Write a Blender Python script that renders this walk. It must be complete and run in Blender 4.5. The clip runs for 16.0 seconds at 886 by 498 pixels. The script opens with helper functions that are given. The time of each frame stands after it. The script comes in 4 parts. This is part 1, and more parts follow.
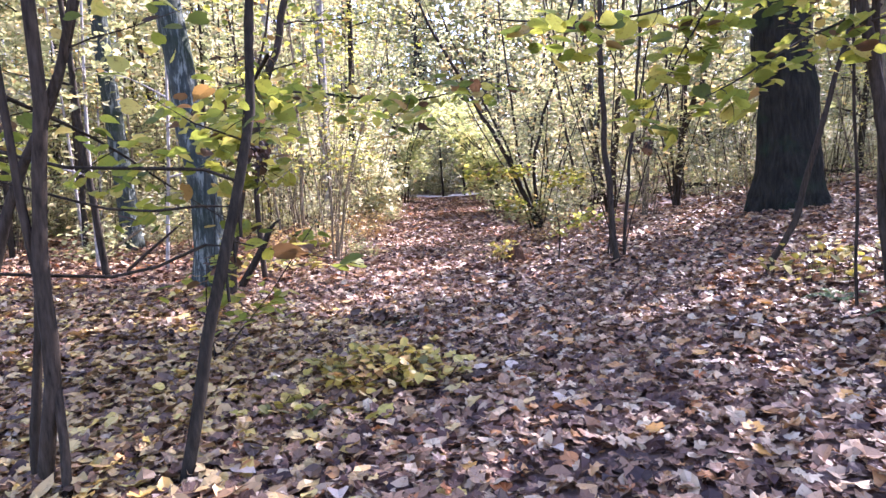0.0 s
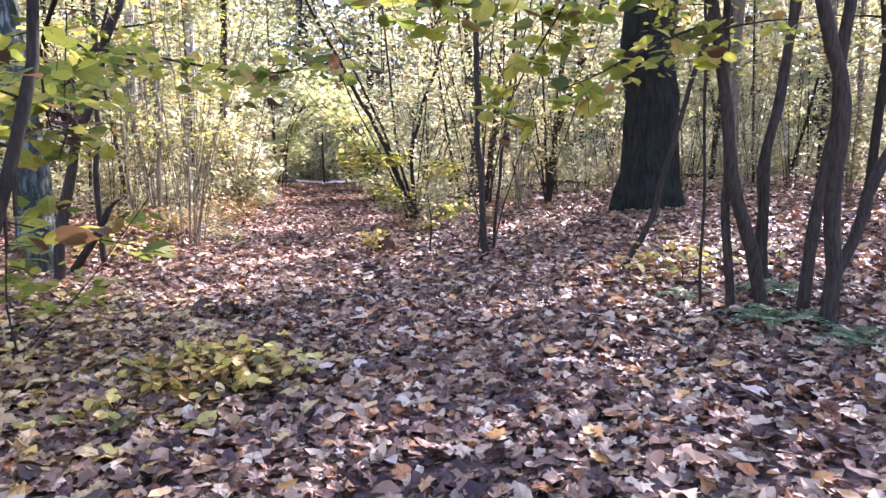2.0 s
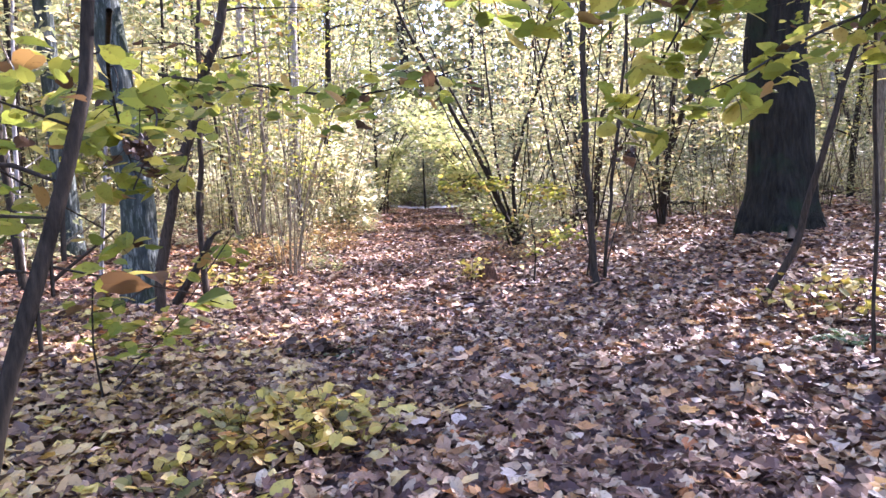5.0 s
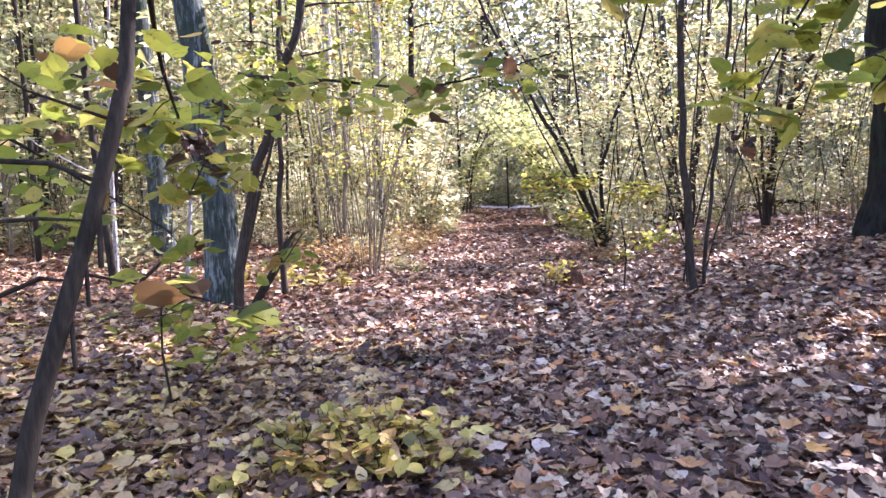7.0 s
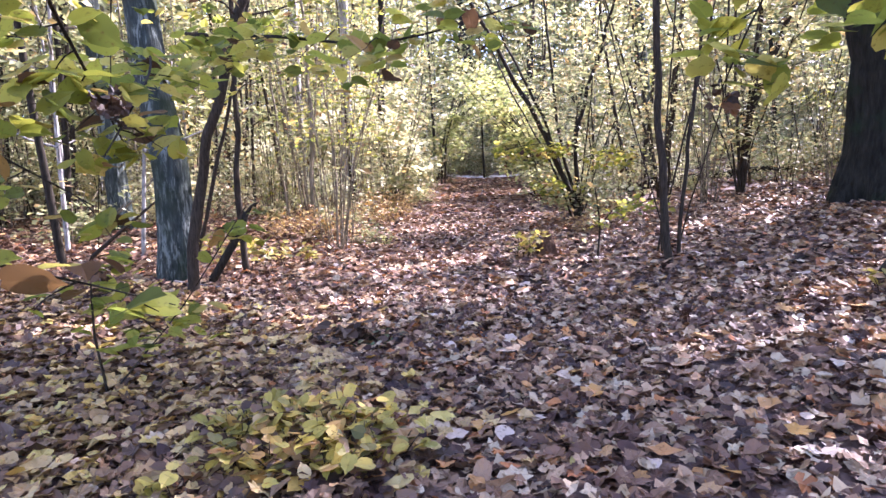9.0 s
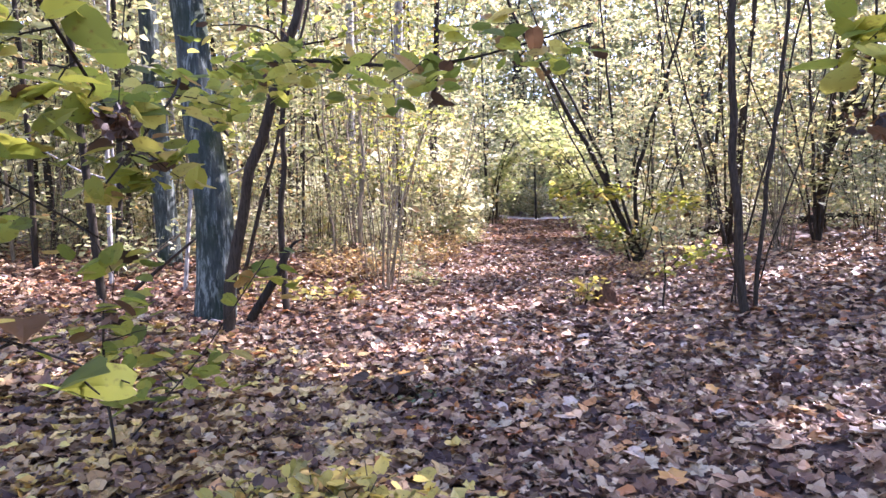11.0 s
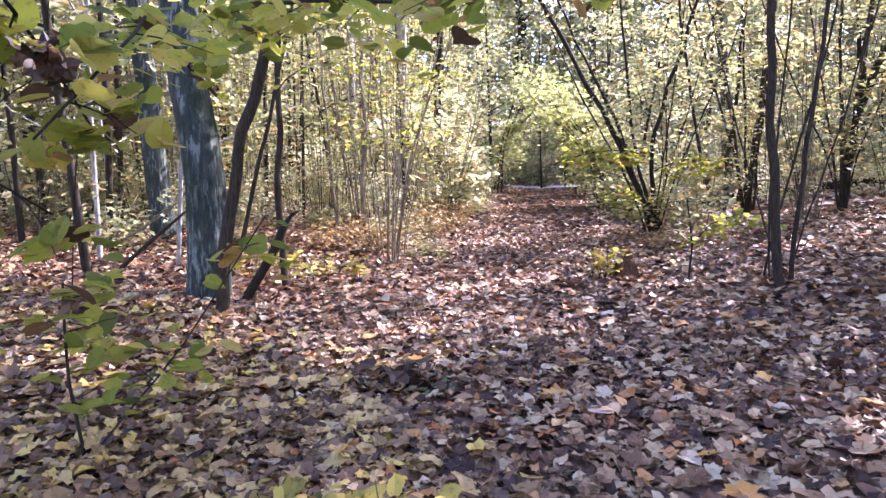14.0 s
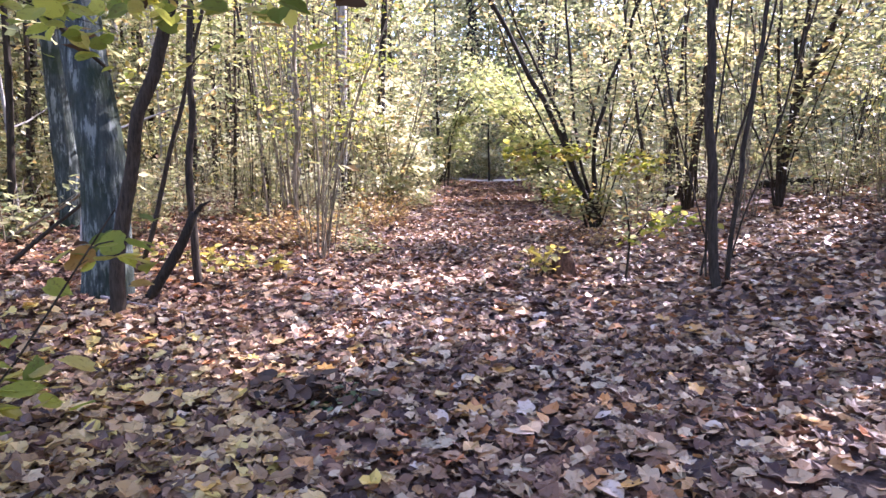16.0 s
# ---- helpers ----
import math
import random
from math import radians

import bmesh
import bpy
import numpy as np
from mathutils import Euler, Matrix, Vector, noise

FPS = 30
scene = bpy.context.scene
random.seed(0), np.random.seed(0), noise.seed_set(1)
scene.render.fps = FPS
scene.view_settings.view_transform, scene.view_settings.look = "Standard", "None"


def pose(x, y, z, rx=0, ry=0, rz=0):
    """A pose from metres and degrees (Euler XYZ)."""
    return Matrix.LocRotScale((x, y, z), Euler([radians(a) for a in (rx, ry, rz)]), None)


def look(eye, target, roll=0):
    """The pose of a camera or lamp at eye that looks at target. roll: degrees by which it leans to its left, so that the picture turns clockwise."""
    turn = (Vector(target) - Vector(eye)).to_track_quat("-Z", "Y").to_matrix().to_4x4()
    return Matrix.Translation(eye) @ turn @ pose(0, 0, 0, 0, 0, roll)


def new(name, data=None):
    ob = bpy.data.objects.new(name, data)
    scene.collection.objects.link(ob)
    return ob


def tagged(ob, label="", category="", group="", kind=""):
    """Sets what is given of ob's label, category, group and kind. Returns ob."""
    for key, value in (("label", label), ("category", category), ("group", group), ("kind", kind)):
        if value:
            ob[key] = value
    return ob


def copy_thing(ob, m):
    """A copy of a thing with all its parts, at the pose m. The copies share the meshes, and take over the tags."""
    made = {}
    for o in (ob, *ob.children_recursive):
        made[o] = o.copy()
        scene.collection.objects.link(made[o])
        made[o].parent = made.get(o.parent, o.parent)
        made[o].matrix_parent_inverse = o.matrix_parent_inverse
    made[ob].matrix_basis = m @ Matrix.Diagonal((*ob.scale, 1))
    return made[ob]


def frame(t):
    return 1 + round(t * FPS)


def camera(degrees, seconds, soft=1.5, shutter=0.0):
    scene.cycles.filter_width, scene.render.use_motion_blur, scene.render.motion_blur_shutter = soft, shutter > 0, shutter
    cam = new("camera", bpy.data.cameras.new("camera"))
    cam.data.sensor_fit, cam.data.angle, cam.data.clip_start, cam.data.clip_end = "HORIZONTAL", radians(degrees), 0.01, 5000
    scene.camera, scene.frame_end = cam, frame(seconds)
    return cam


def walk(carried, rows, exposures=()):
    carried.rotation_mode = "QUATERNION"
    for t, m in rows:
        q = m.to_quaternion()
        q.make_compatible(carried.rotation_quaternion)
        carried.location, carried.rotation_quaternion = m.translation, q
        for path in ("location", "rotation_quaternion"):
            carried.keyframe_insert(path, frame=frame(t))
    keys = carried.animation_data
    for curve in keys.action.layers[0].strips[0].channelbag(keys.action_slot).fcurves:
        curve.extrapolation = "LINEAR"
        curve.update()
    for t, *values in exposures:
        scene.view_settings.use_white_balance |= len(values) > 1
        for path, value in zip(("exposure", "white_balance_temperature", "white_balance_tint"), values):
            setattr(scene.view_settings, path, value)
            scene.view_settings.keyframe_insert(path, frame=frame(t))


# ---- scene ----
cam = camera(69.8, 16.0, soft=1.5)
PATH = [
    (0, (0.335, -0.415, 1.204), (0.045, 1.555, 1.023), -3.3),
    (0.5, (0.43, -0.346, 1.194), (0.123, 1.625, 1.051), -0.3),
    (1, (0.532, -0.283, 1.192), (0.404, 1.707, 1.034), 0.2),
    (1.5, (0.564, -0.242, 1.175), (0.506, 1.741, 0.918), -0.4),
    (2, (0.519, -0.127, 1.185), (0.59, 1.859, 0.957), -0.5),
    (2.5, (0.432, 0.012, 1.207), (0.503, 2.001, 1.016), -2.3),
    (3, (0.375, 0.076, 1.189), (0.392, 2.063, 0.959), -2.4),
    (3.5, (0.378, 0.14, 1.192), (0.263, 2.124, 0.968), -3.1),
    (4, (0.448, 0.236, 1.205), (0.221, 2.215, 1.031), -2.2),
    (4.2, (0.499, 0.27, 1.206), (0.265, 2.251, 1.068), -1.9),
    (6.3, (0.432, 0.585, 1.185), (0.119, 2.552, 1.003), -2.3),
    (6.5, (0.422, 0.616, 1.183), (0.062, 2.575, 0.998), -2.4),
    (7, (0.464, 0.731, 1.202), (-0.038, 2.662, 1.062), -1.9),
    (7.5, (0.529, 0.843, 1.203), (0.012, 2.769, 1.055), -0.6),
    (8, (0.577, 0.9, 1.2), (0.055, 2.819, 0.981), -1.3),
    (8.2, (0.587, 0.913, 1.198), (0.079, 2.832, 0.953), -1.7),
    (10.3, (0.305, 1.288, 1.162), (-0.06, 3.246, 0.987), -2.1),
    (10.5, (0.319, 1.322, 1.168), (-0.139, 3.263, 1.022), -2.5),
    (11, (0.379, 1.455, 1.174), (-0.204, 3.365, 1.069), -1.2),
    (11.5, (0.433, 1.54, 1.167), (-0.12, 3.455, 1.002), -1.1),
    (12, (0.449, 1.597, 1.162), (-0.135, 3.491, 0.893), -2.2),
    (12.5, (0.369, 1.69, 1.15), (-0.073, 3.628, 0.924), -1.0),
    (13, (0.238, 1.774, 1.173), (-0.178, 3.727, 1.053), -0.6),
    (13.5, (0.18, 1.812, 1.157), (-0.294, 3.749, 0.997), -0.2),
    (14, (0.171, 1.887, 1.159), (-0.42, 3.787, 0.96), -1.6),
    (14.5, (0.239, 2.022, 1.178), (-0.49, 3.877, 1.014), -0.9),
    (15, (0.319, 2.137, 1.178), (-0.274, 4.043, 1.058), -0.2),
    (15.5, (0.331, 2.182, 1.175), (-0.194, 4.099, 0.954), -1.0),
    (16, (0.264, 2.289, 1.156), (-0.176, 4.227, 0.929), -0.5),
]
walk(cam, [(t, look(eye, target, roll)) for t, eye, target, roll in PATH], exposures=[(0, 2.66, 5540, 38), (4.2, 2.72, 5540, 38), (8.2, 2.6, 5540, 38), (12, 2.58, 5540, 38), (16, 2.48, 5540, 38)])

# ---- world, sun, exposure ----
SUN_AZ, SUN_EL = radians(40), radians(38)          # azimuth clockwise from +y
sun = new("sun", bpy.data.lights.new("sun", "SUN"))
sun.data.energy, sun.data.angle, sun.data.color = 5.0, radians(0.53), (1.0, 0.93, 0.82)
sun.matrix_world = look((math.sin(SUN_AZ) * math.cos(SUN_EL) * 60, math.cos(SUN_AZ) * math.cos(SUN_EL) * 60, math.sin(SUN_EL) * 60), (0, 0, 0))
world = bpy.data.worlds.new("sky")
scene.world = world
world.use_nodes = True
wn = world.node_tree.nodes
sky = wn.new("ShaderNodeTexSky")
sky.sky_type, sky.sun_disc, sky.sun_elevation, sky.sun_rotation = "NISHITA", False, SUN_EL, SUN_AZ
sky.dust_density, sky.air_density = 1.2, 1.0
wn["Background"].inputs["Strength"].default_value = 0.15
world.node_tree.links.new(sky.outputs[0], wn["Background"].inputs["Color"])


# ---- materials ----
def nodes_of(name):
    m = bpy.data.materials.new(name)
    m.use_nodes = True
    return m, m.node_tree.nodes, m.node_tree.links, m.node_tree.nodes["Principled BSDF"]


def ramp(n, l, source, stops, mode="LINEAR"):
    r = n.new("ShaderNodeValToRGB")
    r.color_ramp.interpolation = mode
    el = r.color_ramp.elements
    while len(el) < len(stops):
        el.new(0.5)
    for e, (p, c) in zip(el, stops):
        e.position, e.color = p, (*c, 1)
    l.new(source, r.inputs[0])
    return r.outputs[0]


def noise_of(n, l, scale, detail=4, stretch=None, rough=0.55):
    co = n.new("ShaderNodeNewGeometry").outputs["Position"]
    if stretch:
        mp = n.new("ShaderNodeMapping")
        mp.inputs["Scale"].default_value = stretch
        l.new(co, mp.inputs[0])
        co = mp.outputs[0]
    t = n.new("ShaderNodeTexNoise")
    t.inputs["Scale"].default_value, t.inputs["Detail"].default_value, t.inputs["Roughness"].default_value = scale, detail, rough
    l.new(co, t.inputs["Vector"])
    return t.outputs["Fac"]


def mixed(n, l, fac, a, b, how="MIX"):
    x = n.new("ShaderNodeMix")
    x.data_type, x.blend_type = "RGBA", how
    for v, s in ((fac, x.inputs[0]), (a, x.inputs[6]), (b, x.inputs[7])):
        if isinstance(v, (int, float)):
            s.default_value = v
        elif isinstance(v, tuple):
            s.default_value = (*v, 1)
        else:
            l.new(v, s)
    return x.outputs[2]


def bumped(n, l, p, height, strength, dist):
    b = n.new("ShaderNodeBump")
    b.inputs["Strength"].default_value, b.inputs["Distance"].default_value = strength, dist
    l.new(height, b.inputs["Height"])
    l.new(b.outputs[0], p.inputs["Normal"])


def bark(name, dark, light, moss=None, moss_amount=0.5, grain=(26, 26, 5), depth=0.012, patch=None):
    m, n, l, p = nodes_of(name)
    g = noise_of(n, l, 1.0, 6, grain, 0.65)
    col = ramp(n, l, g, [(0.3, dark), (0.52, tuple((a + b) / 2 for a, b in zip(dark, light))), (0.72, light)])
    if patch:
        col = mixed(n, l, ramp(n, l, noise_of(n, l, 1.0, 6, (17, 17, 3.5), 0.7), [(0.53, (0, 0, 0)), (0.6, (1, 1, 1))]), col, patch)
    if moss:
        col = mixed(n, l, ramp(n, l, noise_of(n, l, 2.3, 5), [(moss_amount, (0, 0, 0)), (moss_amount + 0.18, (0.85, 0.85, 0.85))]), col, moss)
    l.new(col, p.inputs["Base Color"])
    p.inputs["Roughness"].default_value = 0.9
    p.inputs["Specular IOR Level"].default_value = 0.12
    bumped(n, l, p, g, 1.0, depth)
    return m


def leafy(name, stops, through_share=0.5, rough=0.5, spots=True, tint=0.3, gloss=0.4):
    m, n, l, p = nodes_of(name)
    geo, info = n.new("ShaderNodeNewGeometry"), n.new("ShaderNodeObjectInfo")
    col = ramp(n, l, geo.outputs["Random Per Island"], stops)
    vary = ramp(n, l, info.outputs["Random"], [(0.0, (0.72, 0.8, 0.6)), (0.5, (1, 1, 1)), (1.0, (1.0, 0.88, 0.66))])
    col = mixed(n, l, tint, col, mixed(n, l, 1.0, col, vary, "MULTIPLY"))
    if spots:
        col = mixed(n, l, ramp(n, l, noise_of(n, l, 55, 3), [(0.58, (0, 0, 0)), (0.72, (0.6, 0.6, 0.6))]), col, (0.09, 0.05, 0.02))
    l.new(col, p.inputs["Base Color"])
    p.inputs["Roughness"].default_value = rough
    p.inputs["Specular IOR Level"].default_value = gloss
    if through_share:
        tr = n.new("ShaderNodeBsdfTranslucent")
        l.new(mixed(n, l, 1.0, col, (1.0, 1.0, 0.9), "MULTIPLY"), tr.inputs["Color"])
        mx = n.new("ShaderNodeMixShader")
        mx.inputs[0].default_value = through_share
        l.new(p.outputs[0], mx.inputs[1])
        l.new(tr.outputs[0], mx.inputs[2])
        l.new(mx.outputs[0], n["Material Output"].inputs["Surface"])
    return m


M_BIG = bark("ridged_dark_bark", (0.008, 0.0075, 0.0055), (0.036, 0.034, 0.026), (0.02, 0.033, 0.016), 0.52, (16, 16, 3), 0.05)
M_BEECH = bark("smooth_grey_green_bark", (0.018, 0.024, 0.02), (0.078, 0.092, 0.08), (0.022, 0.032, 0.016), 0.47, (34, 34, 7), 0.02, (0.17, 0.19, 0.165))
M_ROT = bark("rotten_red_brown_wood", (0.035, 0.02, 0.014), (0.17, 0.095, 0.055), (0.06, 0.06, 0.025), 0.66, (50, 50, 14), 0.012)
M_BROWN = bark("brown_sapling_bark", (0.016, 0.012, 0.008), (0.068, 0.053, 0.038), (0.05, 0.06, 0.02), 0.66, (60, 60, 10), 0.005)
M_DARK = bark("dark_wet_bark", (0.011, 0.009, 0.006), (0.046, 0.037, 0.026), (0.04, 0.05, 0.015), 0.66, (55, 55, 9), 0.005)
M_HAZEL = bark("grey_brown_hazel_bark", (0.06, 0.047, 0.03), (0.30, 0.25, 0.17), (0.07, 0.075, 0.03), 0.6, (40, 40, 7), 0.005)
M_PALE = bark("pale_grey_bark", (0.17, 0.16, 0.14), (0.42, 0.40, 0.36), (0.10, 0.12, 0.05), 0.62, (16, 16, 12), 0.004, (0.12, 0.11, 0.1))
M_DEAD = bark("dead_barkless_wood", (0.16, 0.13, 0.11), (0.42, 0.37, 0.32), None, 0.6, (40, 40, 40), 0.004)

# yellow-green autumn leaves, each leaf its own tone
M_LEAF = leafy("yellow_green_leaves", [(0.0, (0.10, 0.13, 0.03)), (0.3, (0.26, 0.30, 0.045)), (0.6, (0.43, 0.42, 0.065)), (0.84, (0.56, 0.47, 0.13)), (0.91, (0.44, 0.26, 0.08)), (0.95, (0.10, 0.055, 0.03)), (1.0, (0.06, 0.035, 0.02))], 0.62, 0.5, True, 0.3, 0.25)
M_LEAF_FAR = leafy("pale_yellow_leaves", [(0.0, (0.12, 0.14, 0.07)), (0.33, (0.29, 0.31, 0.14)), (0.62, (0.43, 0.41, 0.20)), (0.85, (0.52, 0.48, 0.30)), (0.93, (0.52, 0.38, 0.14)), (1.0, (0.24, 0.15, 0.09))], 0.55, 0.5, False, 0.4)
M_LEAF_GREEN = leafy("pale_sage_green_leaves", [(0.0, (0.20, 0.25, 0.09)), (0.4, (0.42, 0.46, 0.17)), (0.8, (0.60, 0.58, 0.24)), (1.0, (0.74, 0.68, 0.38))], 0.55, 0.5, False, 0.3)
M_LEAF_BROWN = leafy("dead_brown_leaves", [(0.0, (0.02, 0.014, 0.01)), (0.6, (0.07, 0.04, 0.024)), (1.0, (0.17, 0.08, 0.03))], 0.2, 0.6, True, 0.0)
# near-white leaf tones: strong sunlight put into the base colour
M_LEAF_SUNLIT = leafy("bleached_pale_leaves", [(0.0, (0.48, 0.48, 0.27)), (0.5, (0.72, 0.69, 0.46)), (1.0, (0.80, 0.74, 0.52))], 0.5, 0.45, False, 0.2)
M_FERN = leafy("fern_green", [(0.0, (0.05, 0.10, 0.04)), (0.6, (0.12, 0.19, 0.09)), (1.0, (0.26, 0.30, 0.12))], 0.4, 0.5, False, 0.2)
LITTER = [(0.0, (0.034, 0.018, 0.014)), (0.22, (0.095, 0.045, 0.031)), (0.42, (0.21, 0.112, 0.064)), (0.6, (0.33, 0.195, 0.108)), (0.76, (0.47, 0.325, 0.19)), (0.9, (0.56, 0.44, 0.28)), (0.94, (0.50, 0.27, 0.10)), (1.0, (0.42, 0.15, 0.05))]
M_LITTER = leafy("fallen_brown_leaves", LITTER, 0.12, 0.5, True, 0.0, 0.28)
M_LITTER_TAN = leafy("fallen_tan_yellow_leaves", [(0.0, (0.05, 0.027, 0.016)), (0.3, (0.19, 0.105, 0.055)), (0.6, (0.42, 0.27, 0.11)), (0.84, (0.56, 0.40, 0.16)), (0.93, (0.58, 0.45, 0.11)), (1.0, (0.55, 0.32, 0.07))], 0.12, 0.45, True, 0.0)
M_LITTER_RED = leafy("trodden_reddish_leaves", [(0.0, (0.07, 0.03, 0.02)), (0.4, (0.19, 0.10, 0.06)), (0.75, (0.31, 0.17, 0.10)), (1.0, (0.40, 0.28, 0.19))], 0.1, 0.5, True, 0.0, 0.28)
M_GOLD = leafy("fallen_golden_leaf", [(0.0, (0.52, 0.36, 0.06)), (0.6, (0.52, 0.27, 0.06)), (1.0, (0.42, 0.16, 0.05))], 0.2, 0.4, True, 0.3)
M_WHITE = leafy("fallen_bleached_leaf", [(0.0, (0.46, 0.33, 0.23)), (1.0, (0.60, 0.48, 0.36))], 0.1, 0.5, True, 0.0)


def soil_material():
    m, n, l, p = nodes_of("dark_humus_soil")
    a, b = noise_of(n, l, 9, 8), noise_of(n, l, 0.8, 4)
    col = ramp(n, l, a, [(0.3, (0.028, 0.017, 0.015)), (0.5, (0.10, 0.06, 0.045)), (0.62, (0.19, 0.12, 0.09)), (0.75, (0.34, 0.25, 0.19))])
    col = mixed(n, l, ramp(n, l, b, [(0.4, (0, 0, 0)), (0.7, (0.5, 0.5, 0.5))]), col, (0.2, 0.105, 0.06))
    l.new(col, p.inputs["Base Color"])
    p.inputs["Roughness"].default_value = 0.8
    bumped(n, l, p, a, 1.0, 0.04)
    return m


def sand_material():
    m, n, l, p = nodes_of("pale_sandy_track")
    l.new(ramp(n, l, noise_of(n, l, 3, 6), [(0.3, (0.38, 0.34, 0.3)), (0.7, (0.62, 0.58, 0.53))]), p.inputs["Base Color"])
    p.inputs["Roughness"].default_value = 0.9
    return m


M_SOIL, M_SAND = soil_material(), sand_material()


# ---- mesh helpers ----
def smooth_ramp(v):
    return 0.5 * (v + np.sqrt(v * v + 0.3))


def ground_z(x, y):
    """Height of the forest floor: low banks on both sides of the path, rising slowly ahead."""
    x, y = np.asarray(x, float), np.asarray(y, float)
    u = x + 0.12 * y
    k = np.clip((y + 2) / 8, 0, 1)
    right = 0.75 * np.tanh(0.13 * smooth_ramp(u - 1.6) / 0.75) * k
    left = 0.6 * np.tanh(0.12 * smooth_ramp(-u - 1.0) / 0.6) * k
    rise = 0.03 * smooth_ramp(np.minimum(y, 60) - 7)
    mounds = 0.11 * np.exp(-(x + 0.68) ** 2 / 0.16 - (y - 3.42) ** 2 / 0.1) + 0.04 * np.exp(-((x - 0.0) ** 2 + (y - 9.0) ** 2) / 0.2)
    bumps = 0.016 * np.sin(2.3 * x + 1.1 * y) * np.sin(1.7 * y - 0.6 * x) + 0.011 * np.sin(5.1 * x - 2.2 * y + 1) * np.sin(4.3 * y + 1.3 * x)
    return right + left + rise + mounds + bumps


def gz(x, y):
    return float(ground_z(x, y))


def mesh_of(name, V, F, mats, smooth=True, index=None):
    """A mesh from vertex and face arrays; all faces have the same number of corners."""
    V, F = np.asarray(V, np.float32), np.asarray(F, np.int32)
    me = bpy.data.meshes.new(name)
    k = F.shape[1]
    me.vertices.add(len(V))
    me.vertices.foreach_set("co", V.ravel())
    me.loops.add(F.size)
    me.loops.foreach_set("vertex_index", F.ravel())
    me.polygons.add(len(F))
    me.polygons.foreach_set("loop_start", np.arange(0, F.size, k, dtype=np.int32))
    me.polygons.foreach_set("loop_total", np.full(len(F), k, np.int32))
    me.polygons.foreach_set("use_smooth", np.full(len(F), smooth))
    for m in mats if isinstance(mats, (list, tuple)) else [mats]:
        me.materials.append(m)
    if index is not None:
        me.polygons.foreach_set("material_index", np.asarray(index, np.int32))
    me.update(calc_edges=True)
    return me


def part(name, VF, mat, parent, label="", kind="", smooth=True):
    ob = new(name, mesh_of(name, VF[0], VF[1], mat, smooth))
    ob.parent = parent
    return tagged(ob, label, kind=kind)


def root(name, at, label, category, group="", kind=""):
    ob = new(name)
    ob.empty_display_size = 0.2
    ob.location = at
    return tagged(ob, label, category, group, kind)


def spline(pts, radii, step):
    """Points and radii along a smooth line through the given ones."""
    P, R = [Vector(p) for p in pts], list(radii)
    out, rr = [], []
    for i in range(len(P) - 1):
        a, b, c, d = P[max(i - 1, 0)], P[i], P[i + 1], P[min(i + 2, len(P) - 1)]
        n = max(1, int((c - b).length / step))
        for j in range(n):
            t = j / n
            out.append(0.5 * ((2 * b) + (c - a) * t + (2 * a - 5 * b + 4 * c - d) * t * t + (3 * b - a - 3 * c + d) * t ** 3))
            rr.append(R[i] + (R[i + 1] - R[i]) * t)
    return out + [P[-1]], rr + [R[-1]]


def tube(pts, radii, sides=8, step=0.3, rough=0.08, wander=0.0, seed=0.0, flare=0.0, ribs=0):
    """A tapering limb through the points; flare widens its foot into root ribs."""
    P, R = spline(pts, radii, step)
    n = len(P)
    V, F = [], []
    side = Vector((1, 0, 0))
    z0 = P[0].z
    for i in range(n):
        d = (P[min(i + 1, n - 1)] - P[max(i - 1, 0)]).normalized()
        side = (side - d * side.dot(d)).normalized()
        up = d.cross(side)
        w = Vector((noise.noise((seed, i * 0.35, 1)), noise.noise((seed, 7, i * 0.35)), 0)) * wander
        for k in range(sides):
            a = 2 * math.pi * k / sides
            r = R[i] * (1 + rough * noise.noise((3 * math.cos(a) + seed, 3 * math.sin(a), P[i].z * 2.2)))
            if flare:
                f = math.exp(-max(P[i].z - z0 - 0.25, 0) / (0.28 + 0.3 * R[0]))
                r *= 1 + flare * f * (0.55 + 0.45 * math.cos(ribs * a + seed))
            if ribs and not flare:
                r *= 1 + 0.05 * math.cos(ribs * a)
            V.append(P[i] + w + (side * math.cos(a) + up * math.sin(a)) * r)
    for i in range(n - 1):
        for k in range(sides):
            a, b = i * sides + k, i * sides + (k + 1) % sides
            F.append((a, b, b + sides, a + sides))
    m = len(V)
    V.append(P[-1])
    for k in range(0, sides, 1):
        a, b = (n - 1) * sides + k, (n - 1) * sides + (k + 1) % sides
        F.append((a, b, m, m))
    F = [f if f[2] != f[3] else (f[0], f[1], f[2], f[2]) for f in F]
    return [tuple(v) for v in V], tri(F)


def tri(F):
    out = []
    for a, b, c, d in F:
        out.append((a, b, c))
        if d != c:
            out.append((a, c, d))
    return out


def joined(list_of_vf):
    V, F, o = [], [], 0
    for v, f in list_of_vf:
        v, f = np.asarray(v, float).reshape(-1, 3), np.asarray(f, int)
        V.append(v)
        F.append(f + o)
        o += len(v)
    return np.concatenate(V), np.concatenate(F)


def shifted(pts, base):
    return [(p[0] - base[0], p[1] - base[1], p[2] - base[2]) for p in pts]


# leaf outlines in a unit square, tip to +y, as fans round a middle point
def fan(outline, cup, fold):
    V = [(0, 0, 0)] + [(x, y, cup * (x * x + y * y) + fold * abs(x)) for x, y in outline]
    n = len(outline)
    return np.array(V), np.array([(0, i + 1, (i + 1) % n + 1) for i in range(n)])


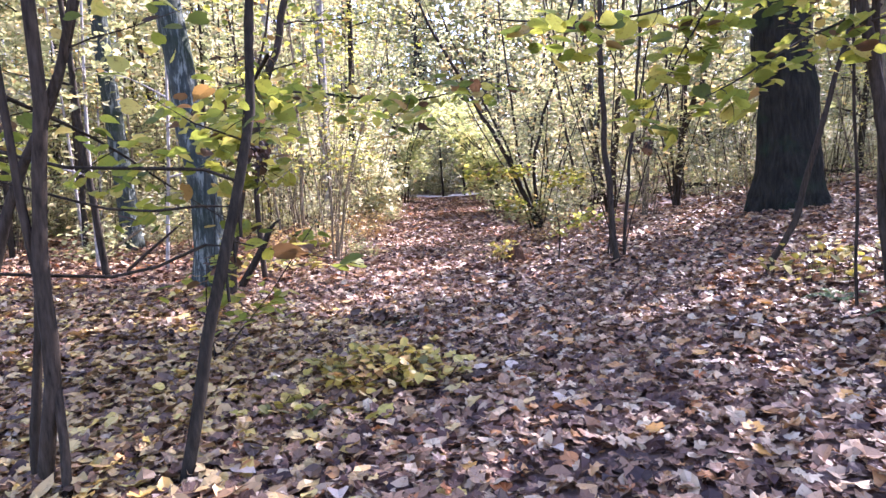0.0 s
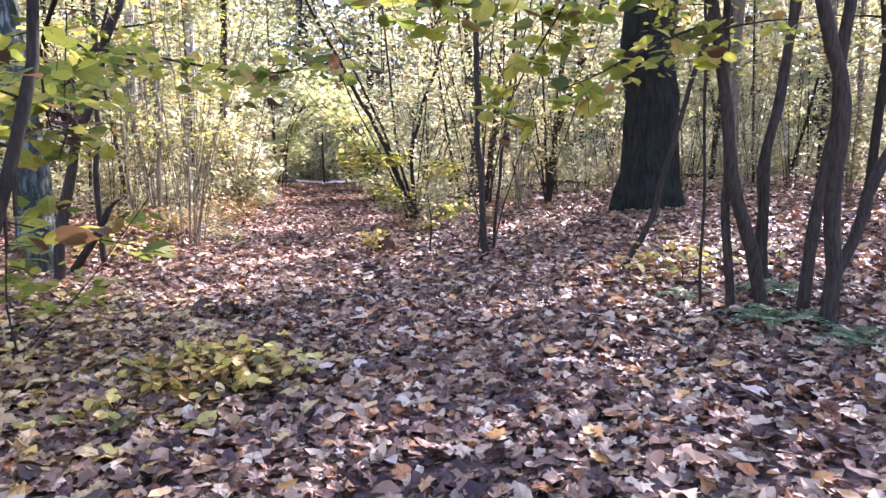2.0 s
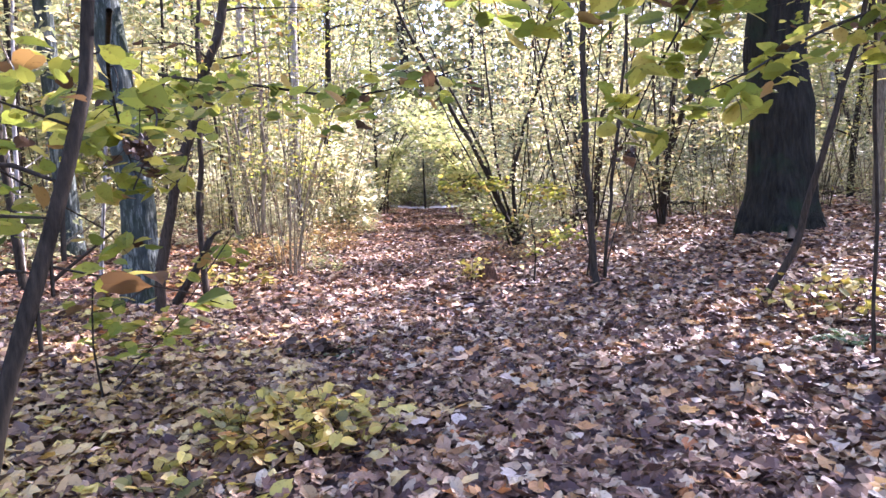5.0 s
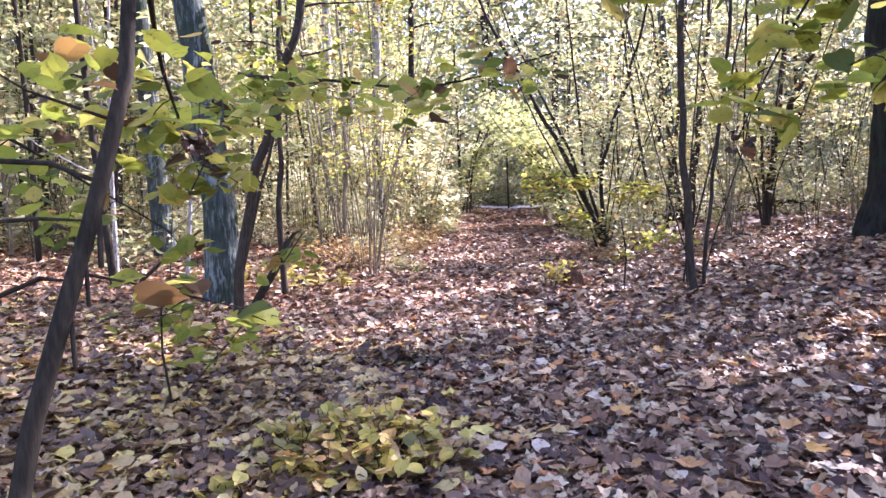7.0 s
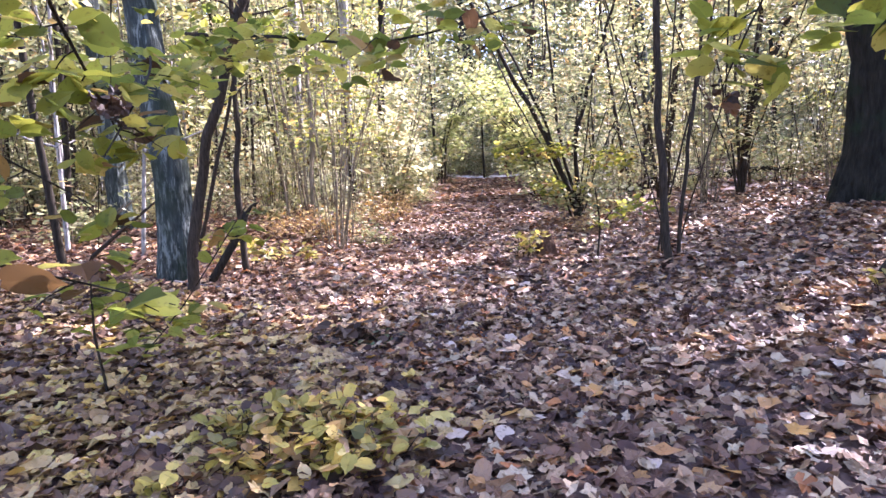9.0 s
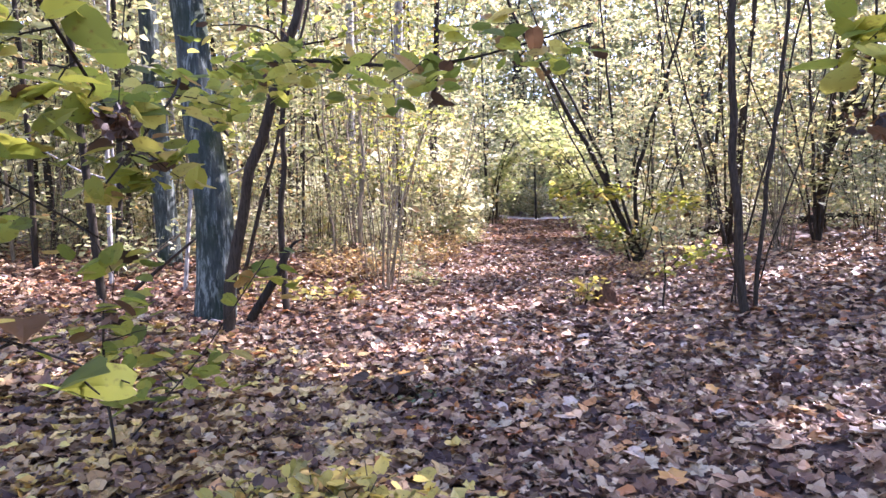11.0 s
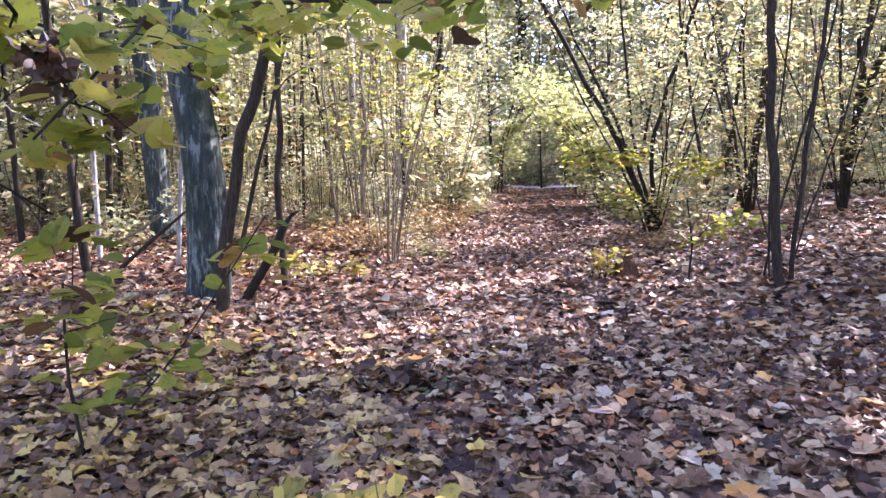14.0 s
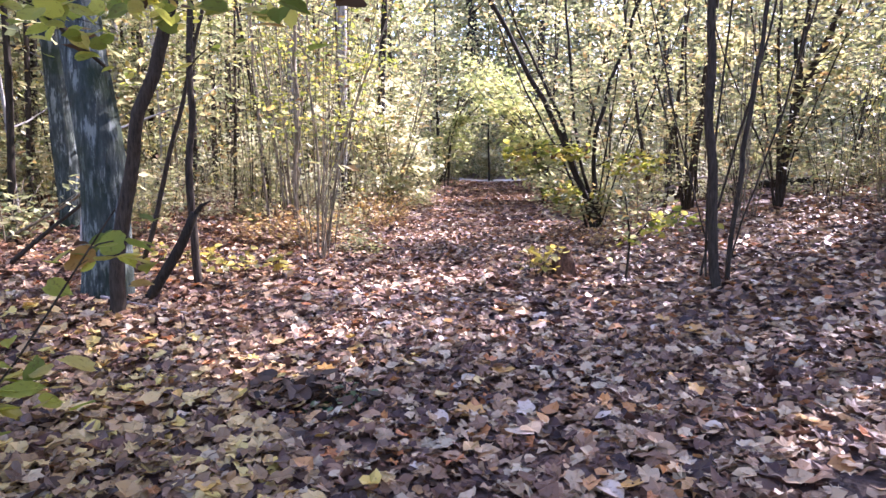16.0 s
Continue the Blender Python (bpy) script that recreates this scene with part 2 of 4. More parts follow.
def maple_outline(depth=0.5):
    out = []
    for a, r in ((-90, 0.2), (-55, 0.38), (-28, 0.36), (2, 0.5), (24, 0.36), (46, 0.52), (66, 0.38), (90, 0.56), (114, 0.38), (134, 0.52), (156, 0.36), (178, 0.5), (208, 0.36), (235, 0.38)):
        out.append((r * math.cos(radians(a)), r * math.sin(radians(a)) - 0.05))
    return out


OVAL = [(0.0, -0.5), (0.22, -0.36), (0.34, -0.08), (0.28, 0.2), (0.0, 0.55), (-0.28, 0.2), (-0.34, -0.08), (-0.22, -0.36)]
ROUND = [(0.0, -0.38), (0.22, -0.46), (0.40, -0.27), (0.43, -0.02), (0.36, 0.14), (0.27, 0.32), (0.12, 0.40), (0.0, 0.60), (-0.13, 0.41), (-0.28, 0.30), (-0.37, 0.12), (-0.44, -0.04), (-0.38, -0.28), (-0.21, -0.45)]
T_MAPLE, T_MAPLE2 = fan(maple_outline(), 0.35, 0.0), fan(maple_outline(), -0.3, 0.25)
T_OVAL, T_OVAL2, T_ROUND = fan(OVAL, 0.5, 0.15), fan(OVAL, -0.35, 0.3), fan(ROUND, -0.15, 0.22)
T_FOLD = (np.array([(0, -0.5, 0), (0.32, 0, 0.1), (0, 0.5, 0), (-0.32, 0, 0.1)]), np.array([(0, 1, 2), (0, 2, 3)]))


def scatter(template, C, size, tilt, rng, yaw=None, pitch=None, crumple=0.0):
    """One leaf of the template at each place C, turned and tilted at random."""
    T, F = template
    n = len(C)
    yaw = rng.uniform(0, 2 * np.pi, n) if yaw is None else yaw
    ax, ay = rng.normal(0, tilt, n), rng.normal(0, tilt, n)
    if pitch is not None:
        ax = ax + pitch
    cx, sx, cy, sy, cz, sz = np.cos(ax), np.sin(ax), np.cos(ay), np.sin(ay), np.cos(yaw), np.sin(yaw)
    P = T[None] * np.asarray(size)[:, None, None]
    P = P * np.stack([rng.uniform(0.8, 1.15, n), rng.uniform(0.85, 1.2, n), rng.uniform(0.2, 1.6, n)], 1)[:, None]
    if crumple:
        P[:, 1:, 2] += rng.normal(0, crumple, (n, len(T) - 1)) * np.asarray(size)[:, None]
        P[:, 1:, :2] *= rng.uniform(0.82, 1.15, (n, len(T) - 1, 1))
    x, y, z = P[..., 0], P[..., 1], P[..., 2]
    y, z = y * cx[:, None] - z * sx[:, None], y * sx[:, None] + z * cx[:, None]
    x, z = x * cy[:, None] + z * sy[:, None], -x * sy[:, None] + z * cy[:, None]
    x, y = x * cz[:, None] - y * sz[:, None], x * sz[:, None] + y * cz[:, None]
    V = np.stack([x, y, z], -1) + np.asarray(C)[:, None]
    return V.reshape(-1, 3), (F[None] + (np.arange(n) * len(T))[:, None, None]).reshape(-1, 3)


def sprays(centres, rng, per, radius, flat=0.12, slope=0.25):
    """Leaf places in loose flat sprays round the centres."""
    centres = np.asarray(centres, float)
    n = len(centres)
    r = radius * np.sqrt(rng.uniform(0, 1, (n, per)))
    a = rng.uniform(0, 2 * np.pi, (n, per))
    dx, dy = r * np.cos(a), r * np.sin(a)
    sx, sy = rng.normal(0, slope, (n, 1)), rng.normal(0, slope, (n, 1))
    dz = dx * sx + dy * sy + rng.normal(0, flat, (n, per)) - 0.15 * r
    return (centres[:, None] + np.stack([dx, dy, dz], -1)).reshape(-1, 3)


# ---- ground ----
def spaced(fine, step, far, grow):
    v, out, s = fine[1], [], step
    right = []
    while v < far:
        v += s
        s *= grow
        right.append(v)
    v, s, leftw = fine[0], step, []
    while v > -far:
        v -= s
        s *= grow
        leftw.append(v)
    return np.array(leftw[::-1] + list(np.arange(fine[0], fine[1] + step / 2, step)) + right)


gx, gy = spaced((-6, 6), 0.14, 900, 1.12), spaced((-1, 14), 0.14, 900, 1.12)
GX, GY = np.meshgrid(gx, gy)
GZ = ground_z(GX, GY)
gi = np.arange(GX.size).reshape(GX.shape)
GF = np.stack([gi[:-1, :-1], gi[:-1, 1:], gi[1:, 1:], gi[1:, :-1]], -1).reshape(-1, 4)
tagged(new("ground", mesh_of("ground", np.stack([GX, GY, GZ], -1).reshape(-1, 3), GF, M_SOIL)), "dark humus forest floor under fallen leaves", "forest floor", kind="structure")
tx = np.linspace(-30, 18, 60)
TV = [(x, 36.3 + 0.1 * x + s * (1.5 + 0.2 * math.sin(x)), gz(x, 36.3 + 0.1 * x + s * 1.5) + 0.05) for x in tx for s in (-1, 1)]
TF = [(2 * i, 2 * i + 2, 2 * i + 3, 2 * i + 1) for i in range(len(tx) - 1)]
tagged(new("road", mesh_of("road", TV, TF, M_SAND)), "pale sandy forest track crossing beyond the path", "track", kind="structure")


# ---- tree builders ----
def grown(pts, height, drift=0.35):
    """The stem's visible points with a foot under the ground and a top carried on to the height."""
    P = [Vector(p) for p in pts]
    d = (P[-1] - P[-2]).normalized()
    foot = P[0] - Vector((0, 0, 0.25))
    top, out = P[-1], [foot] + P
    while top.z - P[0].z < height - 0.5:
        d = (d * 0.75 + Vector((drift * d.x, drift * d.y, 1)) * 0.25).normalized()
        top = top + d * min(1.6, height - (top.z - P[0].z))
        out.append(top.copy())
    return out


def tapered(P, r, end=0.25):
    total = sum((P[i + 1] - P[i]).length for i in range(len(P) - 1))
    s, out = 0.0, []
    for i, p in enumerate(P):
        if i:
            s += (p - P[i - 1]).length
        out.append(r * (1 - (1 - end) * s / total))
    return out


def limb_points(start, heading, length, rng, droop=0.0, rise=0.35):
    p, out = Vector(start), [Vector(start)]
    d = Vector((math.cos(heading), math.sin(heading), rise)).normalized()
    for i in range(4):
        d = (d + Vector((rng.normal(0, 0.16), rng.normal(0, 0.16), rng.normal(0, 0.1) - droop))).normalized()
        p = p + d * length / 4
        out.append(p.copy())
    return out


def along(P, share):
    """The point at that share of a line's length."""
    seg = [(P[i + 1] - P[i]).length for i in range(len(P) - 1)]
    s = share * sum(seg)
    for i, g in enumerate(seg):
        if s <= g:
            return P[i].lerp(P[i + 1], s / g)
        s -= g
    return P[-1].copy()


def tall_tree(name, pts, r, height, mat, label, seed, crown=(0.35, 1.0), spread=2.6, limbs=9, per=26, leaf=0.15, leaf_mat=None, template=None, flare=0.0, ribs=0, sides=10, group="", rough=0.08, clumps=11):
    rng = np.random.default_rng(seed)
    base = tuple(pts[0])
    P = grown(shifted(pts, base), height)
    t = root(name, base, label, "tree", group)
    part("trunk", tube(P, tapered(P, r, 0.2), sides, 0.35, rough, 0.25 * r, seed * 3.7, flare, ribs), mat, t)
    spots, rods = [], []
    for i in range(limbs):
        s = crown[0] + (crown[1] - crown[0]) * (i + rng.uniform(0.1, 0.9)) / limbs
        L = limb_points(along(P, s), i * 2.4 + rng.uniform(-0.6, 0.6), spread * rng.uniform(0.6, 1.15) * (1.15 - 0.5 * s), rng)
        rod = tube(L, tapered(L, r * 0.3 * (1.15 - s) + 0.008, 0.2), 5, 0.6, 0.05)
        if r < 0.1 and group:
            rods.append(rod)
        else:
            part("limb", rod, mat, t)
        spots += [along(L, q) + Vector(rng.normal(0, 0.35, 3)) for q in rng.uniform(0.25, 1.0, clumps)]
    if rods:
        part("brushwood", joined(rods), mat, t, "", "stuff")
    C = sprays(spots, rng, per, 0.42, 0.07, 0.25)
    part("crown", scatter(template or T_FOLD, C, rng.uniform(0.7, 1.25, len(C)) * leaf, 0.5, rng), leaf_mat or M_LEAF_FAR, t, "yellow-green autumn leaves", "stuff", False)
    return t


def coppice(name, stems, label, seed, mat, height=4.5, low=0.3, per=18, reach=0.9, leaf=0.085, leaf_mat=None, template=None, category="shrub", group="", twigs=3, clumps=5, end=0.2, sides=6, spray=0.34, leaf_from=0.15):
    """Several stems from one stool, each a part, with side twigs and loose sprays of leaves."""
    rng = np.random.default_rng(seed)
    base = tuple(stems[0][0][0])
    t = root(name, base, label, category, group)
    spots, twig, fine = [], [], []
    for pts, r in stems:
        P = grown(shifted(pts, base), height * rng.uniform(0.85, 1.15))
        rod = tube(P, tapered(P, r, end), sides if not group else 4, 0.16 if not group else 0.45, 0.16, 0.85 * r + 0.012, rng.uniform(0, 50))
        if r < 0.011 and group:
            fine.append(rod)
        else:
            part("stem", rod, mat, t)
        for i in range(twigs):
            L = limb_points(along(P, rng.uniform(low, 0.95)), rng.uniform(0, 6.3), reach * rng.uniform(0.4, 1.1), rng, 0.03, 0.3)
            twig.append(tube(L, tapered(L, max(0.0035, r * 0.22), 0.3), 4 if not group else 3, 0.4 if not group else 2.0, 0.0))
            spots += [along(L, q) + Vector(rng.normal(0, 0.07, 3)) for q in rng.uniform(leaf_from, 1.0, clumps)]
    if twig and group:
        part("brushwood", joined(twig + fine), mat, t, "", "stuff")
    for w in () if group else twig:
        part("twig", w, mat, t)
    if spots and per:
        C = sprays(spots, rng, per, spray, 0.05, 0.28)
        part("foliage", scatter(template or T_FOLD, C, rng.uniform(0.65, 1.25, len(C)) * leaf, 0.38, rng), leaf_mat or M_LEAF, t, "thin yellow-green leaves", "stuff", False)
    return t


def fan_stems(x, y, n, spread, length, r, rng, foot=0.11):
    out = []
    for i in range(n):
        a, b = rng.uniform(0, 6.3), rng.uniform(0.02, foot)
        bx, by = x + b * math.cos(a), y + b * math.sin(a)
        k = spread * rng.uniform(0.15, 1.0)
        z = gz(x, y)
        out.append(([(bx, by, z), (bx + 0.3 * k * math.cos(a), by + 0.3 * k * math.sin(a), z + length * 0.4), (bx + k * math.cos(a), by + k * math.sin(a), z + length)], r * rng.uniform(0.6, 1.25)))
    return out


# ---- trees and shrubs that line the path ----
S_A = [(-1.70, 1.87, 0.04), (-1.65, 1.88, 0.70), (-1.61, 1.89, 1.38), (-1.57, 1.89, 1.62), (-1.59, 1.89, 2.04)]
S_Afork = [(-1.60, 1.93, 1.63), (-1.53, 1.94, 1.78), (-1.46, 1.95, 2.04)]
S_A2 = [(-2.17, 2.05, 0.54), (-2.01, 2.07, 0.99), (-1.84, 2.10, 1.43), (-1.77, 2.10, 1.57)]
S_pole = [(-3.02, 6.13, 0.16), (-2.88, 6.16, 1.11), (-2.74, 6.18, 1.61), (-2.52, 6.22, 2.25)]
S_beech = [(-3.58, 6.71, 0.21), (-3.56, 6.73, 1.24), (-3.70, 6.72, 2.56)]
S_tree2 = [(-6.42, 9.47, 0.49), (-6.50, 9.47, 2.03), (-6.58, 9.46, 3.45)]
S_stub = [(-3.21, 6.73, 0.18), (-2.97, 6.78, 0.55), (-2.80, 6.82, 0.88)]
S_stubpole = [(-3.15, 7.30, 0.17), (-3.17, 7.30, 1.24), (-3.13, 7.30, 1.73), (-3.08, 7.32, 2.68)]
S_thinL = [(-3.99, 7.65, 0.26), (-3.82, 7.69, 0.82), (-3.65, 7.72, 1.41), (-3.46, 7.77, 2.05)]
S_cr1 = [(2.78, 4.33, 0.18), (2.70, 4.33, 0.82), (2.68, 4.33, 1.42)]
S_cr2 = [(2.97, 4.25, 0.19), (2.78, 4.26, 0.82), (2.66, 4.27, 1.60), (2.51, 4.27, 2.36)]
S_cr2b = [(3.36, 5.11, 0.27), (3.38, 5.11, 0.75), (3.42, 5.11, 1.55), (3.60, 5.10, 2.58)]
S_cr3 = [(3.05, 3.70, 0.17), (3.10, 3.70, 0.58), (3.06, 3.70, 1.21), (3.07, 3.70, 1.78), (2.94, 3.71, 2.21)]
S_cr4 = [(3.14, 4.11, 0.20), (3.21, 4.11, 0.75), (3.29, 4.10, 1.29), (3.34, 4.10, 2.10)]
S_cr5 = [(3.30, 4.10, 0.21), (3.56, 4.09, 1.02), (3.67, 4.09, 1.23)]
S_stemR = [(1.40, 8.20, 0.15), (1.35, 8.25, 0.70), (1.29, 8.24, 1.44), (1.28, 8.23, 2.16), (1.28, 8.23, 2.62)]
S_stemR2 = [(1.53, 8.40, 0.18), (1.54, 8.43, 0.79), (1.60, 8.44, 1.20), (1.70, 8.46, 2.08)]
S_lean1 = [(0.38, 13.04, 0.25), (-0.00, 12.95, 1.35), (-0.46, 12.85, 2.35), (-1.30, 12.66, 3.94)]
S_lean2 = [(0.42, 13.01, 0.25), (0.04, 12.92, 1.34), (-0.23, 12.86, 2.16), (-1.04, 12.68, 3.92)]
S_lean3 = [(0.45, 13.21, 0.26), (0.08, 13.13, 1.72), (-0.02, 13.10, 2.81), (-0.13, 13.08, 3.97)]
S_lean4 = [(0.47, 13.20, 0.26), (0.36, 13.18, 1.44), (0.52, 13.21, 2.35), (0.90, 13.30, 3.51)]
S_multi = [(3.31, 13.66, 0.60), (3.39, 13.68, 1.40), (3.62, 13.73, 2.39), (4.16, 13.86, 3.79)]
S_multi2 = [(3.33, 13.65, 0.60), (3.36, 13.65, 1.40), (3.53, 13.69, 2.39), (3.61, 13.71, 3.36)]
S_post = [(2.18, 18.23, 0.68), (2.09, 18.20, 2.59), (1.92, 18.17, 5.14)]
S_post2 = [(2.07, 14.78, 0.52), (2.27, 14.83, 2.27), (2.38, 14.85, 3.27)]
S_sapL = [(-2.87, 9.36, 0.17), (-2.86, 9.37, 1.59), (-3.06, 9.32, 3.19)]
S_sapLlong = [(-2.82, 9.41, 0.17), (-2.55, 9.47, 1.58), (-2.00, 9.59, 3.07)]
S_sapL2 = [(-4.07, 11.15, 0.33), (-3.96, 11.18, 2.12), (-3.99, 11.17, 3.73)]
S_birch = [(-4.71, 14.56, 0.46), (-4.60, 14.59, 2.45), (-4.54, 14.60, 4.66)]
S_farL = [(-5.01, 18.13, 0.55), (-4.91, 18.16, 3.51), (-4.80, 18.18, 5.60)]
S_sapR = [(2.63, 6.24, 0.23), (2.85, 6.24, 0.72), (3.06, 6.23, 1.46), (3.35, 6.22, 2.61)]
S_farT = [(-4.95, 33.92, 1.50), (-5.26, 33.85, 8.07), (-5.47, 33.80, 9.67)]
S_thinstem = [(0.67, 8.75, 0.13), (0.68, 8.75, 0.45), (0.63, 8.74, 0.95)]
BIG = [(4.58, 11.02, 0.60), (4.54, 11.03, 1.77), (4.46, 11.03, 4.16)]
# the oak's unseen crown is made low and dense to shade the floor
tall_tree("oak_tree", BIG, 0.49, 19, M_BIG, "massive dark-barked old tree with flaring mossy foot", 11, (0.33, 0.95), 4.6, 21, 30, 0.17, flare=0.48, ribs=5, sides=40, rough=0.16)
tall_tree("beech_tree", S_beech, 0.185, 15, M_BEECH, "grey-green smooth-barked tree, sunlit on one side", 12, (0.4, 0.98), 3.0, 10, 22, 0.13, flare=0.35, ribs=4, sides=20)
tall_tree("beech_tree", S_tree2, 0.165, 15, M_BEECH, "grey smooth-barked tree with a pale sunlit edge", 13, (0.4, 0.98), 3.0, 10, 22, 0.13, flare=0.3, ribs=3, sides=16)
tall_tree("birch_tree", S_birch, 0.142, 14, M_PALE, "pale grey trunk standing behind hazel stems", 14, (0.4, 0.98), 2.6, 9, 22, 0.14, sides=12)
tall_tree("dark_tree", S_farL, 0.12, 13, M_DARK, "slim dark trunk beside the path's far end", 15, (0.4, 0.98), 2.4, 9, 22, 0.14)
tall_tree("post_tree", S_post, 0.135, 14, M_BEECH, "straight grey trunk behind the leaning hazel", 16, (0.62, 0.98), 2.0, 6, 18, 0.14)
FAR = [(0.3 + 1.45 * (p[0] - 0.3), 2.3 + 1.45 * (p[1] - 2.3), 1.17 + 1.45 * (p[2] - 1.17)) for p in S_farT]
tall_tree("dark_tree", FAR, 0.42, 22, M_DARK, "dark trunk rising over the end of the path", 17, (0.45, 0.98), 3.5, 9, 26, 0.18)

coppice("sapling_clump", [(S_A, 0.035), ([(S_A[0][0] - 0.1, S_A[0][1] + 0.04, 0.04)] + S_Afork, 0.021), ([(S_A2[0][0] - 0.2, S_A2[0][1], 0.06)] + S_A2, 0.027), ([(S_A[0][0] + 0.09, S_A[0][1] - 0.05, 0.03), (S_A[0][0] + 0.06, S_A[0][1], 0.5), (S_A[0][0] + 0.03, S_A[0][1], 0.85)], 0.02)],
        "clump of thin dark sapling stems, one forked", 21, M_BROWN, 4.5, 0.45, 7, 0.6, 0.085, M_LEAF, T_ROUND, "sapling", twigs=3, clumps=3, sides=10, end=0.4)
coppice("sapling", [([(-1.16, 1.98, 0.03), (-1.15, 2.03, 0.18), (-1.085, 2.12, 0.62), (-1.03, 2.19, 0.92), (-0.99, 2.25, 1.17), (-0.965, 2.29, 1.36), (-0.925, 2.36, 1.62), (-0.915, 2.41, 1.92)], 0.03), ([(-0.97, 2.27, 1.30), (-1.11, 2.25, 1.36), (-1.37, 2.19, 1.38), (-1.67, 2.12, 1.40)], 0.008), ([(-0.99, 2.24, 1.19), (-1.13, 2.21, 1.20), (-1.32, 2.15, 1.19), (-1.49, 2.09, 1.21)], 0.006), ([(-1.02, 2.21, 1.02), (-1.09, 2.19, 1.03), (-1.29, 2.12, 0.95), (-1.47, 2.05, 0.92)], 0.007)],
        "dark crooked sapling with thin side branches", 22, M_DARK, 4.2, 0.35, 8, 0.6, 0.085, M_LEAF, T_ROUND, "sapling", twigs=3, clumps=3, sides=12, end=0.4)
coppice("sapling", [(S_pole, 0.054)], "leaning brown sapling trunk in front of the grey tree", 23, M_BROWN, 6.5, 0.3, 16, 1.1, 0.085, M_LEAF, T_ROUND, "sapling", twigs=9, clumps=4, sides=12, end=0.4)
coppice("sapling", [(S_stubpole, 0.037), (S_thinL, 0.026)], "thin brown sapling stems beside a broken stub", 24, M_BROWN, 5.5, 0.35, 8, 0.8, 0.08, M_LEAF, T_ROUND, "sapling", twigs=4, clumps=3, sides=9, end=0.4)
stub = root("broken_branch", S_stub[0], "leaning broken-off dead stub with jagged tip", "dead branch")
foot, mid, tip = [Vector(p) - Vector(S_stub[0]) for p in S_stub]
part("stub", tube([foot + (foot - mid) * 0.3, foot, mid, tip], [0.055, 0.05, 0.043, 0.032], 9, 0.08, 0.2, 0.01), M_DARK, stub)
part("tip", tube([tip - (tip - mid) * 0.12, tip + Vector((0.05, 0.01, 0.06)), tip + Vector((0.13, 0.02, 0.10))], [0.03, 0.018, 0.006], 6, 0.05, 0.2), M_DARK, stub)

coppice("hazel_coppice", [(S_cr1, 0.033), (S_cr2, 0.048), (S_cr2b, 0.045), (S_cr3, 0.05), (S_cr4, 0.043), (S_cr5, 0.04), ([(2.6, 4.5, 0.2), (2.62, 4.5, 1.0), (2.6, 4.52, 2.0)], 0.012), ([(3.4, 5.0, 0.25), (3.35, 5.0, 1.2), (3.5, 5.0, 2.4)], 0.03)],
        "clump of dark upright hazel trunks beside ferns", 25, M_BROWN, 6.5, 0.35, 14, 1.0, 0.085, M_LEAF, T_ROUND, "coppice", twigs=3, clumps=3, sides=12, end=0.45)
# height and thick foliage above the view are added to shade the floor
coppice("hazel_coppice", [(S_stemR, 0.044), (S_stemR2, 0.023), ([(1.36, 8.5, 0.15), (1.33, 8.5, 0.8), (1.4, 8.5, 1.6)], 0.011), ([(1.30, 8.55, 0.15), (1.45, 8.6, 0.9), (1.7, 8.6, 1.9)], 0.012), ([(1.5, 8.5, 0.15), (1.62, 8.55, 0.6), (1.95, 8.6, 1.7)], 0.009), ([(1.45, 8.45, 0.15), (1.3, 8.5, 0.7), (1.02, 8.6, 1.8)], 0.008)],
        "two straight brown stems growing from one stool", 26, M_BROWN, 8.0, 0.5, 24, 1.9, 0.1, M_LEAF, T_ROUND, "coppice", twigs=12, clumps=6, sides=10, end=0.35)
rng = np.random.default_rng(5)
coppice("hazel_coppice", [(S_lean1, 0.055), (S_lean2, 0.038), (S_lean3, 0.034), (S_lean4, 0.045)] + fan_stems(S_lean1[0][0], S_lean1[0][1], 5, 1.3, 2.4, 0.018, rng),
        "hazel with long leaning dark stems over the path", 27, M_DARK, 5.4, 0.06, 9, 1.1, 0.11, M_LEAF_FAR, T_FOLD, "coppice", twigs=5, clumps=4, end=0.35)
# its unseen top is raised and thickened to shade the floor on the left
coppice("hazel_coppice", [(S_multi, 0.065), (S_multi2, 0.045)] + fan_stems(S_multi[0][0], S_multi[0][1], 5, 1.2, 2.6, 0.025, rng),
        "spreading hazel with a thick leaning main stem", 28, M_BROWN, 7.4, 0.12, 14, 1.5, 0.12, M_LEAF_FAR, T_FOLD, "coppice", twigs=8, clumps=5, end=0.35)
coppice("hazel_coppice", [(S_post2, 0.075), ([(1.75, 15.4, 0.5), (1.9, 15.4, 2.5), (2.05, 15.4, 4.0)], 0.045), ([(1.5, 15.2, 0.5), (1.2, 15.2, 2.2), (0.95, 15.2, 3.9)], 0.04)] + fan_stems(S_post2[0][0], S_post2[0][1], 6, 1.1, 3.0, 0.025, rng),
        "dense upright hazel stems behind the path's edge", 29, M_BROWN, 6.5, 0.1, 14, 1.2, 0.11, M_LEAF_FAR, T_FOLD, "coppice", twigs=4, clumps=4, end=0.35)
coppice("hazel_coppice", [(S_sapL, 0.02), (S_sapLlong, 0.02)] + fan_stems(S_sapL[0][0], S_sapL[0][1], 15, 0.85, 2.5, 0.0085, rng, 0.24),
        "tight bundle of pale thin hazel rods", 30, M_HAZEL, 4.6, 0.35, 9, 0.7, 0.075, M_LEAF, T_FOLD, "coppice", twigs=3, clumps=3, end=0.3)
